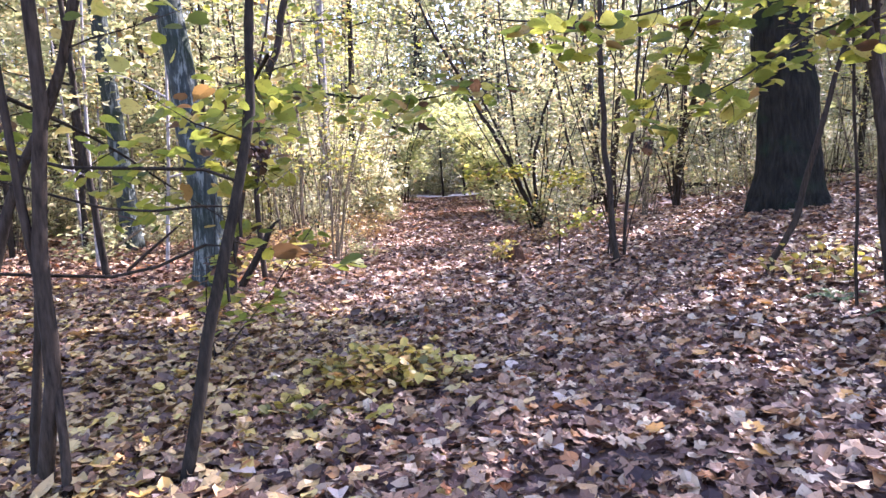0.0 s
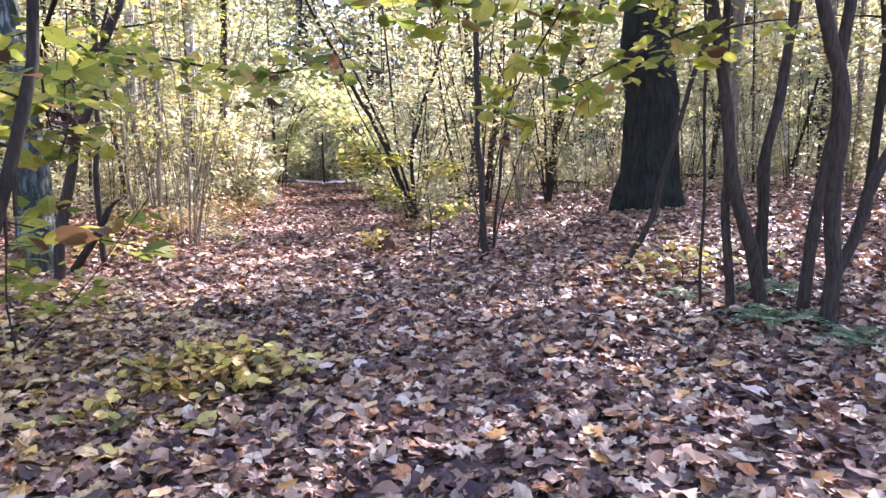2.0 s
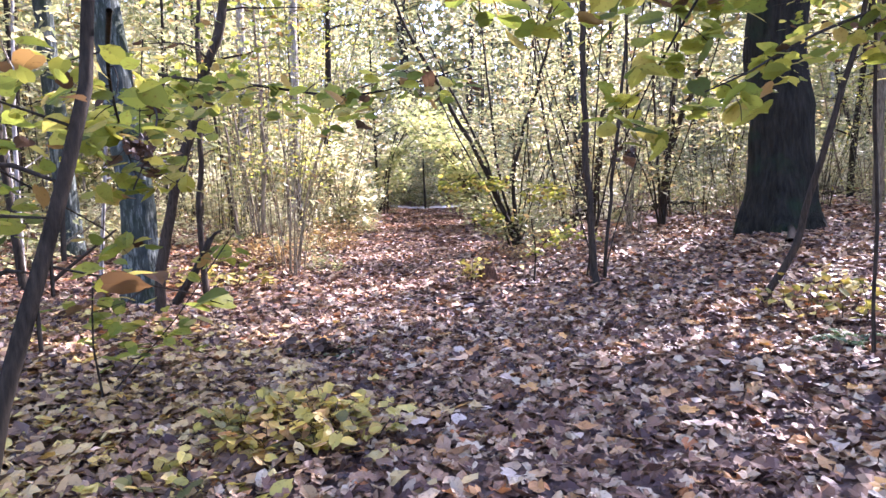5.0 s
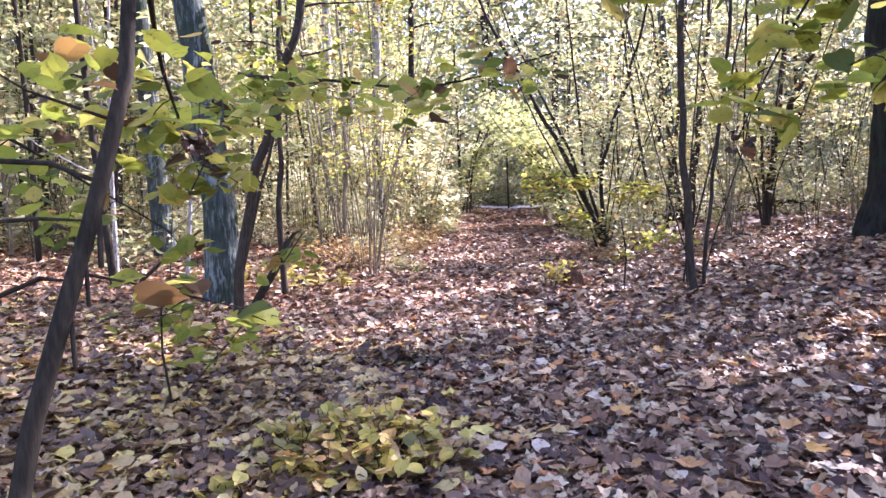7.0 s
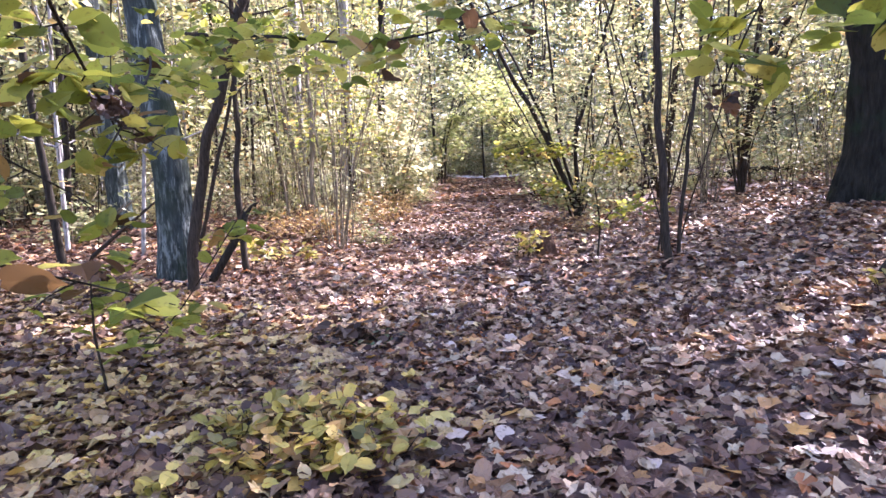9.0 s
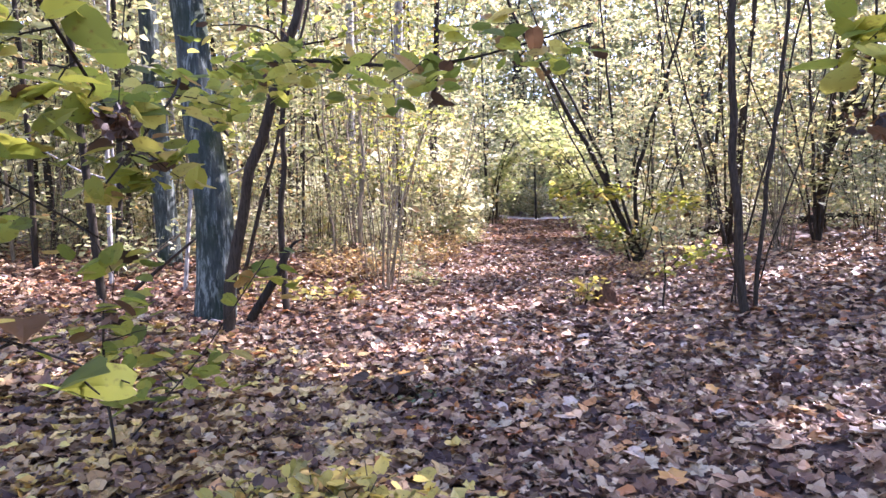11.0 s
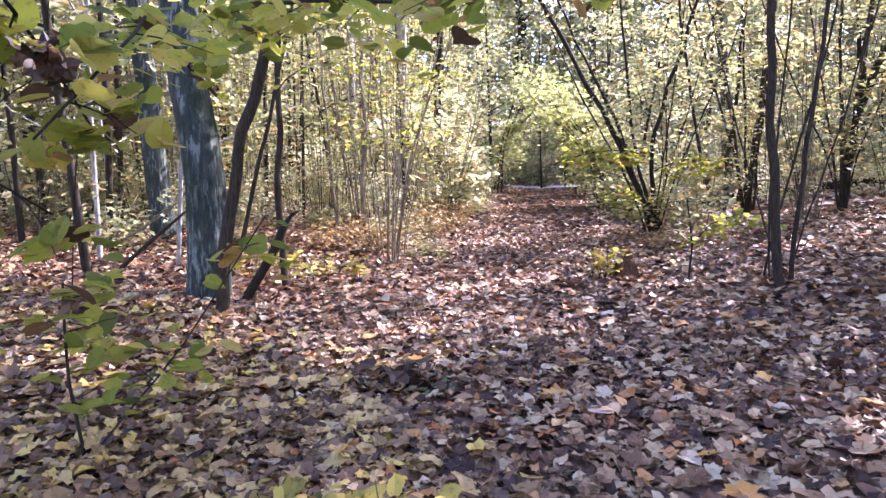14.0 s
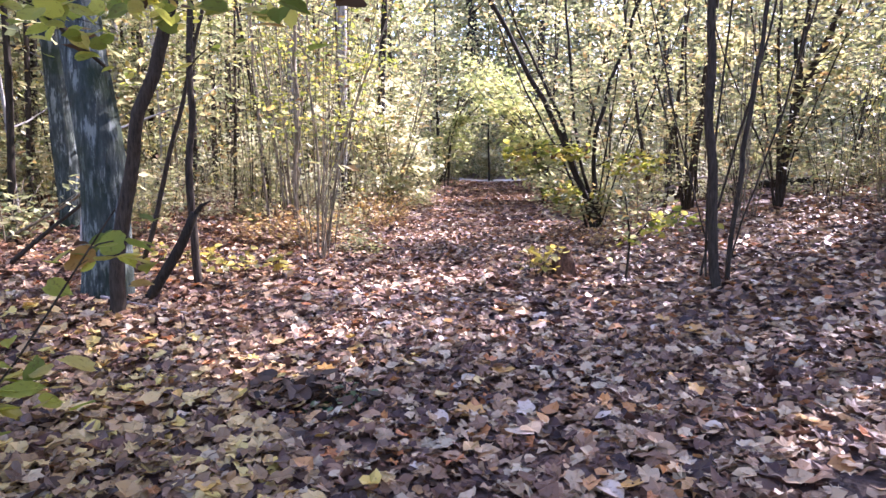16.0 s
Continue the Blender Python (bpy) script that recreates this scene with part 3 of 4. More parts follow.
coppice("hazel_coppice", [(S_sapL2, 0.045), ([(-4.5, 11.2, 0.36), (-4.6, 11.2, 2.0), (-4.7, 11.2, 3.8)], 0.03)] + fan_stems(S_sapL2[0][0], S_sapL2[0][1], 7, 0.7, 2.8, 0.017, rng),
        "dark and pale thin hazel stems behind the rods", 31, M_HAZEL, 5.2, 0.2, 14, 0.9, 0.08, M_LEAF_FAR, T_FOLD, "coppice", twigs=3, clumps=4, end=0.3)
coppice("sapling", [(S_sapR, 0.034)], "thin leaning sapling at the foot of the bank", 32, M_BROWN, 5.0, 0.4, 12, 0.9, 0.08, M_LEAF, T_ROUND, "sapling", twigs=6, clumps=4, sides=9, end=0.35)
coppice("sapling", [(S_thinstem, 0.014)], "short dark sapling stem with pale leaves", 33, M_DARK, 1.3, 0.45, 5, 0.4, 0.07, M_LEAF_FAR, T_ROUND, "sapling", twigs=5, clumps=3, end=0.5, spray=0.16)
coppice("sapling", [([(-2.03, 3.85, 0.12), (-2.06, 3.84, 0.4), (-1.98, 3.8, 0.82)], 0.009), ([(-1.98, 3.9, 0.12), (-1.83, 3.95, 0.3), (-1.6, 4.0, 0.55)], 0.006)], "thin seedling with yellow and brown leaves", 35, M_BROWN, 1.2, 0.4, 4, 0.3, 0.1, M_LEAF, T_ROUND, "sapling", twigs=5, clumps=3, end=0.5, spray=0.14)


# leafy boughs that hang into the way from saplings beside it
def bough(pts, r, label, seed, n_twigs, per, leaf, spray, reach, mat=M_DARK):
    rng = np.random.default_rng(seed)
    base = tuple(pts[0])
    P = [Vector(p) for p in shifted(pts, base)]
    t = root("hanging_bough", base, label, "branch")
    part("branch", tube(P, tapered(P, r, 0.25), 7, 0.15, 0.1, 0.01, seed), mat, t)
    spots = []
    for i in range(n_twigs):
        L = limb_points(along(P, 0.15 + 0.83 * (i + 0.5) / n_twigs), rng.uniform(0, 6.3), reach * rng.uniform(0.5, 1.2), rng, 0.12, -0.1)
        part("twig", tube(L, tapered(L, 0.0035, 0.4), 4, 0.15, 0.0), mat, t)
        spots += [along(L, q) for q in rng.uniform(0.2, 1.0, 3)]
    C = sprays(spots, rng, per, spray, 0.035, 0.35)
    part("leaves", scatter(T_ROUND, C, rng.uniform(0.7, 1.2, len(C)) * leaf, 0.45, rng), M_LEAF, t, "broad yellow-green leaves, some browned", "stuff", False)
    return t


bough([(2.85, 4.41, 2.9), (1.95, 3.80, 2.55), (1.24, 3.30, 2.16), (0.66, 3.00, 2.02), (0.16, 3.00, 2.08)], 0.016, "drooping bough with broad yellow-green leaves", 41, 11, 5, 0.115, 0.17, 0.42)
bough([(2.74, 4.45, 2.3), (2.05, 4.00, 2.02), (1.55, 3.50, 1.76), (1.26, 3.15, 1.62)], 0.012, "thin bough with pale leaves reaching over the path", 42, 7, 4, 0.115, 0.15, 0.32)
bough([(1.44, 3.50, 2.3), (1.19, 3.40, 1.9), (1.02, 3.30, 1.6), (0.94, 3.30, 1.42)], 0.008, "hanging twig with browned curled leaves", 43, 5, 5, 0.11, 0.1, 0.2)
bough([(-2.90, 6.20, 2.5), (-2.15, 5.30, 2.25), (-1.32, 4.70, 2.05), (-0.51, 4.40, 1.9), (0.18, 4.70, 2.1)], 0.018, "long bough of yellow-green leaves over the path", 44, 15, 6, 0.105, 0.22, 0.5)
bough([(-0.81, 2.35, 1.85), (-1.13, 2.80, 1.75), (-1.41, 3.30, 1.55), (-1.52, 3.60, 1.3)], 0.01, "drooping twig with dark curled leaves", 45, 8, 5, 0.105, 0.14, 0.35)
bough([(-2.95, 6.15, 1.9), (-2.45, 5.10, 2.0), (-1.91, 4.30, 1.95), (-1.47, 3.70, 1.7), (-1.25, 3.10, 1.3)], 0.014, "arched bough with leaves in shade and light", 46, 11, 4, 0.105, 0.18, 0.45)
bough([(-2.09, 2.10, 1.8), (-2.03, 2.80, 1.6), (-1.86, 3.30, 1.3), (-1.67, 3.50, 1.1)], 0.012, "low bough of broad shaded leaves", 47, 8, 5, 0.1, 0.18, 0.4)

def dead_bunch(x, y, z, label, seed, n=14, size=0.085, rad=0.06):
    """Dead leaves caught on a hanging twig."""
    rng = np.random.default_rng(seed)
    t = root("dead_leaf_bunch", (x, y, z), label, "dead leaves")
    part("twig", tube([(0.02, 0.05, 0.5), (0.01, 0.02, 0.25), (0, 0, 0)], [0.004, 0.003, 0.002], 4, 0.1, 0.0), M_DARK, t)
    C = rng.normal(0, rad, (n, 3)) * np.array([1, 1, 1.2])
    part("leaves", scatter(T_ROUND, C, rng.uniform(0.7, 1.2, n) * size, 0.9, rng, None, None, 0.12), M_LEAF_BROWN, t, "curled dark brown leaves", "stuff", False)


dead_bunch(-1.24, 3.15, 1.49, "bunch of dark curled dead leaves on a twig", 71, 18, 0.065, 0.04)
dead_bunch(0.97, 3.38, 1.40, "small bunch of brown dead leaves hanging", 72, 8, 0.055, 0.028)
dead_bunch(-1.92, 3.78, 0.80, "few round browned leaves on a seedling tip", 73, 4, 0.08, 0.035)
bough([(-1.02, 2.2, 1.05), (-0.92, 2.32, 1.0), (-0.66, 2.32, 0.95), (-0.42, 2.29, 0.91)], 0.005, "thin low twig with a few broad leaves", 48, 3, 1, 0.11, 0.05, 0.12)

# ---- low plants, stump, sticks and log ----
def seedling_patch(x, y, label, seed, n, rad, tall, mat, leaf=0.09, per=5):
    rng = np.random.default_rng(seed)
    base = (x, y, gz(x, y))
    t = root("seedling_patch", base, label, "undergrowth")
    stalks, C = [], []
    for i in range(n):
        a, q = rng.uniform(0, 6.3), rad * math.sqrt(rng.uniform(0, 1))
        px, py = q * math.cos(a) * 1.5, q * math.sin(a)
        z = gz(x + px, y + py) - base[2]
        top = (px + rng.normal(0, 0.06), py + rng.normal(0, 0.06), z + tall * rng.uniform(0.4, 1.1))
        stalks.append(tube([(px, py, z - 0.03), ((px + top[0]) / 2 + 0.01, (py + top[1]) / 2, (z + top[2]) / 2), top], [0.004, 0.003, 0.002], 4, 0.1, 0))
        for k in range(per):
            f = rng.uniform(0.45, 1.05)
            C.append((px + (top[0] - px) * f + rng.normal(0, 0.06), py + (top[1] - py) * f + rng.normal(0, 0.06), z + (top[2] - z) * f))
    part("stalk_growth", joined(stalks), M_BROWN, t, "", "stuff")
    part("foliage", scatter(T_ROUND, np.array(C), rng.uniform(0.7, 1.25, len(C)) * leaf, 0.4, rng), mat, t, "", "stuff", False)


M_YELLOW_LOW = leafy("low_yellow_leaves", [(0.0, (0.09, 0.09, 0.03)), (0.3, (0.34, 0.30, 0.06)), (0.75, (0.58, 0.46, 0.10)), (0.9, (0.46, 0.28, 0.09)), (1.0, (0.14, 0.08, 0.04))], 0.35, 0.45)
seedling_patch(-0.66, 3.40, "low mound of yellow bramble leaves and seedlings", 51, 105, 0.27, 0.13, M_YELLOW_LOW, 0.064, 5)
seedling_patch(-0.78, 3.28, "withered tan leaves caught in the bramble mound", 52, 44, 0.28, 0.1, M_LITTER_TAN, 0.07, 4)
seedling_patch(-1.0, 2.75, "few yellowing seedlings beside the path", 53, 12, 0.3, 0.13, M_YELLOW_LOW, 0.09, 3)
seedling_patch(3.12, 5.60, "pale yellow seedlings at the foot of the bank", 54, 34, 0.5, 0.3, M_YELLOW_LOW, 0.08)
seedling_patch(-0.2, 8.85, "yellowing bramble leaves over a small stump", 55, 14, 0.11, 0.34, M_YELLOW_LOW, 0.075, 5)
seedling_patch(-3.39, 7.90, "low yellow shoots on sunlit litter", 58, 30, 0.6, 0.3, M_YELLOW_LOW, 0.08, 5)


seedling_patch(-0.95, 5.2, "small grey-green plant among dark leaves", 59, 8, 0.12, 0.08, M_FERN, 0.045, 4)
seedling_patch(-1.15, 5.15, "clump of dark curled leaves on the litter", 60, 22, 0.14, 0.12, M_LEAF_BROWN, 0.1, 4)


def fern(x, y, label, seed, n, length):
    rng = np.random.default_rng(seed)
    t = root("fern", (x, y, gz(x, y)), label, "fern")
    for i in range(n):
        a = i * 6.28 / n + rng.uniform(-0.3, 0.3)
        L = length * rng.uniform(0.7, 1.1)
        pts = [Vector((L * s * math.cos(a), L * s * math.sin(a), 0.02 + L * (0.75 * s - 0.75 * s * s))) for s in (0, 0.25, 0.5, 0.75, 1)]
        C, yaw, size = [], [], []
        for s in np.linspace(0.18, 1, 18):
            for side in (-1, 1):
                w = L * 0.22 * (1.08 - s) + 0.012
                c = along(pts, s)
                b = a + side * 1.25
                C.append((c.x + 0.5 * w * math.cos(b), c.y + 0.5 * w * math.sin(b), c.z))
                yaw.append(b - math.pi / 2)
                size.append(w)
        rib = tube(pts, [0.004, 0.004, 0.003, 0.002, 0.001], 4, 0.1, 0)
        part("frond", joined([rib, scatter((T_FOLD[0] * np.array([0.6, 1, 1]), T_FOLD[1]), np.array(C), np.array(size), 0.1, rng, np.array(yaw))]), M_FERN, t, "", "", False)


fern(2.82, 3.85, "green fern with arching fronds below the hazel", 61, 9, 0.5)
fern(2.6, 4.75, "small green fern on the bank", 62, 7, 0.35)
fern(3.23, 4.65, "green fern behind the hazel trunks", 63, 8, 0.45)
fern(3.08, 3.35, "green fern at the edge of the litter", 64, 8, 0.4)

stump = root("tree_stump", (0.02, 9.0, gz(0.02, 9.0)), "small dark rotten stump covered with leaves", "stump")
part("stump_body", tube([(0, 0, -0.1), (0.01, 0, 0.08), (0.02, 0.0, 0.2)], [0.13, 0.1, 0.075], 14, 0.05, 0.3, 0.01, 3, 0.4, 5), M_ROT, stump)
part("broken_top", tube([(0.04, 0, 0.17), (0.06, 0.01, 0.26), (0.08, 0.02, 0.30)], [0.07, 0.05, 0.02], 7, 0.04, 0.4, 0.0, 5), M_ROT, stump)


def stick(pts, r, label, mat, name="fallen_branch", sides=7, wander=0.01):
    base = pts[0]
    t = root(name, base, label, "fallen branch")
    P = [Vector(p) for p in shifted(pts, base)]
    part("bough", tube(P, tapered(P, r, 0.5), sides, 0.15, 0.12, wander, base[0]), mat, t)
    return t


def on_ground(xy, lift):
    return [(x, y, gz(x, y) + lift) for x, y in xy]


stick(on_ground([(-3.62, 6.55), (-3.3, 6.5), (-2.95, 6.45), (-2.62, 6.4)], 0.035), 0.016, "pale thin fallen stick lying on leaves", M_DEAD)
stick(on_ground([(2.0, 7.1), (2.5, 7.5), (2.9, 8.1)], 0.03), 0.02, "thin fallen stick on the bank", M_BROWN)
stick([(0.6, 16.6, gz(0.6, 16.6) + 0.12), (3.2, 17.2, gz(3.2, 17.2) + 0.12), (6.4, 17.8, gz(6.4, 17.8) + 0.12), (9.5, 18.3, gz(9.5, 18.3) + 0.12)], 0.11, "long dark fallen log behind the old tree", M_DARK, "fallen_log", 12, 0.03)
stick([(1.6, 14.6, 0.85), (2.4, 14.9, 1.1), (3.2, 15.1, 0.75)], 0.03, "grey dead branch caught among hazel stems", M_DEAD)
stick([(-4.95, 7.1, gz(-4.95, 7.1) + 0.03), (-4.5, 7.2, 0.75), (-4.2, 7.3, 1.0)], 0.025, "leaning dead branch beside the grey tree", M_BROWN)
stick([(4.0, 9.2, gz(4, 9.2) + 0.04), (4.3, 9.9, gz(4.3, 9.9) + 0.1), (4.5, 10.5, gz(4.5, 10.5) + 0.12)], 0.07, "dark rotten log end near the old tree's foot", M_DARK)
stick([(-6.2, 8.2, gz(-6.2, 8.2) + 0.03), (-5.6, 8.6, gz(-5.6, 8.6) + 0.5), (-5.2, 9.0, gz(-5.2, 9) + 1.1)], 0.02, "thin leaning dead pole", M_HAZEL)

# ---- woods further off ----
def clear_of_way(x, y):
    """True away from the path, the camera's way and the trees that stand singly."""
    u = x + 0.12 * y
    w = 2.0 if y < 26 else 1.4
    if abs(u) < w and -4 < y < 34:
        return False
    if 0.6 < x < 8.5 and 8 < y < 16.5:
        return False
    return not (abs(x) < 4.2 and -3 < y < 8)


FIXED = [(4.6, 11.0), (-3.5, 6.7), (-6.4, 9.5), (-5.0, 14.7), (2.0, 19.3), (1.3, 8.5), (0.2, 13.6), (3.25, 14.25), (1.9, 15.4), (-3.1, 9.3), (-4.4, 11.2), (2.9, 4.2)]


def in_sun_lane(x, y, low):
    """True in lanes kept free of trees so that the sun reaches the floor and the hazels beside the path."""
    lane = [(-5.0, 18.5, 2.2, 13), (-5.2, 8.6, 2.2, 13), (-3.5, 6.9, 0.8, 12), (-4.5, 36.5, 4.0, 16), (-3.6, 8.2, 1.4, 12)] + ([(-5.2, 9.6, 2.6, 11), (-6.4, 9.5, 0.8, 8), (-3.5, 6.9, 0.8, 9)] if low else [])
    return any(0.3 < (y - b) < n and abs(x - a - 0.84 * (y - b)) < w for a, b, w, n in lane)


def spread_over(n, xs, ys, gap, rng, far_from=1.4, taken=None):
    taken, out, tries = taken if taken is not None else [], [], 0
    while len(out) < n and tries < n * 60:
        tries += 1
        x, y = rng.uniform(*xs), rng.uniform(*ys)
        if not clear_of_way(x, y) or any((x - a) ** 2 + (y - b) ** 2 < far_from ** 2 for a, b in FIXED):
            continue
        if any((x - a) ** 2 + (y - b) ** 2 < gap * gap for a, b in taken):
            continue
        taken.append((x, y))
        out.append((x, y))
    return out


def plant(protos, places, rng, lean=3.0, sizes=(0.85, 1.2)):
    """Set copies of the first-built plants over the places; the originals take the first ones."""
    low = protos[0].name.startswith("pole")
    if protos[0].name.split("_")[0] in ("forest", "pole", "young"):
        places = [p for p in places if not in_sun_lane(*p, low)]
    for i, (x, y) in enumerate(places):
        m = pose(x, y, gz(x, y) - 0.02, rng.normal(0, lean), rng.normal(0, lean), rng.uniform(0, 360))
        k = rng.uniform(*sizes)
        p = protos[i % len(protos)]
        if i < len(protos):
            p.matrix_basis = m @ Matrix.Scale(k, 4)
        else:
            c = copy_thing(p, m)
            c.scale = (k, k, k * rng.uniform(0.92, 1.08))


rng = np.random.default_rng(77)
straight = [(0, 0, 0), (0.05, 0.03, 2.0), (0.02, 0.1, 4.5)]
woods = "trees of the surrounding wood"
talls = [tall_tree("forest_tree", straight, r, hgt, m, lab, 100 + i, (cr, 0.98), 3.2, 12, 18, 0.15, group=woods, clumps=9, sides=9)
         for i, (r, hgt, m, lab, cr) in enumerate([(0.17, 17, M_DARK, "tall dark-trunked tree with yellowing crown", 0.42), (0.13, 15, M_PALE, "tall pale-trunked tree with yellow crown", 0.4), (0.22, 19, M_BROWN, "tall brown-trunked tree with yellowing crown", 0.45), (0.12, 14, M_BEECH, "slim grey-trunked tree with yellow leaves", 0.38)])]
# the block left empty here also lets sun through to the left floor
tall_places = [(x, y) for x, y in spread_over(34, (-34, 34), (14, 54), 4.2, rng, 2.0) if not (-0.5 < x < 9 and 16.5 < y < 29)]
# trees mostly out of view, added beside and behind the camera to limit light
tall_places += spread_over(9, (13, 30), (-8, 13), 4.5, rng) + spread_over(14, (-30, -8), (-8, 13), 3.5, rng) + spread_over(12, (-20, 20), (-24, -6), 4, rng)
plant(talls, tall_places, rng, 2.0)
# added trees whose unseen crowns keep the sun off the near floor
dense = [tall_tree("forest_tree", straight, 0.07, 15, M_HAZEL, "slim tall tree added for shade, its dense crown out of view", 131, (0.34, 0.98), 3.6, 13, 22, 0.16, group=woods, clumps=10, sides=9)]
plant(dense, [(6.6, 12.2), (7.8, 14.4), (9.0, 12.4), (8.6, 10.2), (10.6, 11.2), (11.2, 15.0), (6.2, 14.0), (5.6, 12.8)], rng, 2.0, (0.95, 1.2))

thin = "slim poles of the young wood"
poles = [tall_tree("pole_tree", straight, r, hgt, m, lab, 140 + i, (0.22, 0.98), 1.4, 5, 11, 0.12, group=thin, clumps=9, sides=6)
         for i, (r, hgt, m, lab) in enumerate([(0.03, 7.5, M_HAZEL, "thin pale sapling pole with sparse leaves"), (0.05, 9, M_DARK, "thin dark sapling pole with sparse leaves"), (0.028, 6, M_PALE, "very thin pale sapling with sparse leaves"), (0.04, 8, M_BROWN, "thin grey-brown sapling pole with sparse leaves")])]
plant(poles, spread_over(172, (-22, 22), (9.5, 38), 0.9, rng, 0.8) + spread_over(64, (-16, -4.6), (6.5, 14), 0.6, rng, 0.7) + spread_over(26, (5.2, 16), (6, 12), 0.9, rng, 1.0), rng, 4.0, (0.8, 1.3))

young = "young leafy trees of the wood"
youngs = [tall_tree("young_tree", straight, r, hgt, m, lab, 150 + i, (0.14, 0.98), 2.3, 10, 11, 0.185, group=young, clumps=11, sides=7)
          for i, (r, hgt, m, lab) in enumerate([(0.07, 9, M_BROWN, "young tree with pale yellow leaves"), (0.06, 8, M_HAZEL, "slim young tree with yellow-green leaves"), (0.09, 11, M_DARK, "dark-stemmed young tree with yellow leaves")])]
plant(youngs, [(-7.2, 42), (-1.6, 43), (-5.6, 47), (-3.0, 48.5), (-9, 39.5), (0.4, 39.6)] + spread_over(62, (-28, 28), (24, 52), 2.1, rng, 1.5) + spread_over(20, (-22, -7.5), (13, 25), 2.2, rng, 1.5) + spread_over(14, (8.6, 24), (15, 27), 2.4, rng, 2.0), rng, 3.0, (0.85, 1.2))

under = "undergrowth shrubs of the wood"
shrubs = [coppice("hazel_shrub", fan_stems(0, 0, n, sp, ln, 0.018, rng), lab, 160 + i, m, ln * 1.35, 0.1, 7, 1.0, 0.135, lm, T_FOLD, "shrub", under, 5, 5, 0.25, 5, 0.36)
          for i, (n, sp, ln, m, lm, lab) in enumerate([(8, 1.2, 2.6, M_HAZEL, M_LEAF_FAR, "hazel shrub with pale rods and yellow leaves"), (6, 1.5, 3.0, M_BROWN, M_LEAF_FAR, "arching hazel shrub with yellow-green leaves"), (9, 0.9, 2.2, M_HAZEL, M_LEAF_FAR, "bushy hazel shrub with yellow leaves"), (7, 1.3, 1.5, M_BROWN, M_LEAF_SUNLIT, "low shrub with leaves coloured pale as if sunlit")])]
for s in shrubs:
    s.location = (0, 0, 0)
plant(shrubs, spread_over(150, (-24, 24), (12, 46), 1.5, rng, 1.3) + spread_over(9, (-15, -8), (8, 14), 1.8, rng, 2.0) + spread_over(12, (6, 16), (8, 13), 1.8, rng, 1.8), rng, 4.0, (0.8, 1.25))
low = "low shoots between the shrubs"
lows = [coppice("low_shoots", fan_stems(0, 0, n, 0.7, ln, 0.008, rng), lab, 180 + i, M_HAZEL, ln * 1.2, 0.1, 7, 0.45, 0.09, lm, T_FOLD, "shoots", low, 3, 3, 0.3, 4, 0.2)
        for i, (n, ln, lm, lab) in enumerate([(7, 0.8, M_LEAF_SUNLIT, "low pale-leaved shoots on the forest floor"), (6, 0.6, M_LEAF_FAR, "low yellow shoots on the forest floor"), (9, 1.1, M_LEAF_FAR, "knee-high yellow-green shoots between the shrubs")])]
plant(lows, spread_over(170, (-16, 14), (9.5, 34), 0.55, rng, 0.7) + spread_over(10, (-11, -5.5), (8, 12), 0.9, rng, 1.2), rng, 5.0, (0.7, 1.3))
closing = [(-6.5, 40), (-2.2, 40), (-8, 41), (-3, 43), (-0.5, 41), (-1.0, 27), (-7.0, 26), (-4.6, 46), (-6.4, 45), (-2.6, 46), (-9, 44)]
for i, (x, y) in enumerate(closing):
    copy_thing(shrubs[i % 3], pose(x, y, gz(x, y), 0, 0, i * 70)).scale = (1.25, 1.25, 1.4)

# ---- thickets that close in on the path ----
def thicket(protos, n, seed, test, xs, ys, gap, sizes, lean=6.0):
    """Copies of the given plants over a stretch of the plan, no two nearer than the gap."""
    r, taken = np.random.default_rng(seed), []
    for _ in range(n * 40):
        if len(taken) >= n:
            break
        x, y = r.uniform(*xs), r.uniform(*ys)
        if not test(x, y) or any((x - a) ** 2 + (y - b) ** 2 < gap * gap for a, b in taken):
            continue
        if any((x - a) ** 2 + (y - b) ** 2 < 0.3 for a, b in FIXED):
            continue
        taken.append((x, y))
        k = r.uniform(*sizes)
        c = copy_thing(protos[len(taken) % len(protos)], pose(x, y, gz(x, y) - 0.02, r.normal(0, lean), r.normal(0, lean), r.uniform(0, 360)))
        c.scale = (k, k, k * r.uniform(0.85, 1.15))


rods = [coppice("hazel_shrub", fan_stems(0, 0, n, sp, 2.4, 0.009, rng, 0.2), lab, 190 + i, m, 3.6, 0.2, 4, 0.5, 0.085, lm, T_FOLD, "shrub", under, 3, 3, 0.3, 4, 0.2)
        for i, (n, sp, m, lm, lab) in enumerate([(9, 0.6, M_HAZEL, M_LEAF_FAR, "bundle of thin hazel rods with sparse yellow leaves"), (6, 0.9, M_BROWN, M_LEAF_FAR, "thin brown rods with pale yellow leaves"), (7, 0.7, M_DARK, M_LEAF, "thin dark rods with olive-yellow leaves")])]
for s, (x, y) in zip(rods, [(-5.3, 12.4), (3.9, 15.4), (-4.3, 13.2)]):
    s.matrix_basis = pose(x, y, gz(x, y))
thicket(rods, 26, 301, lambda x, y: x + 0.12 * y < -1.9 and (x < -8 or y > 11.6), (-10, -2.6), (8.6, 15.5), 0.75, (0.75, 1.15))
thicket(rods, 26, 302, lambda x, y: x + 0.12 * y > 2.4 and y > 11.6 + 0.15 * x, (0.9, 9), (11.6, 17), 0.8, (0.6, 1.0))
thicket(lows, 16, 303, lambda x, y: x + 0.12 * y < -2.4, (-10, -2.4), (10.4, 15), 0.5, (0.5, 1.0))
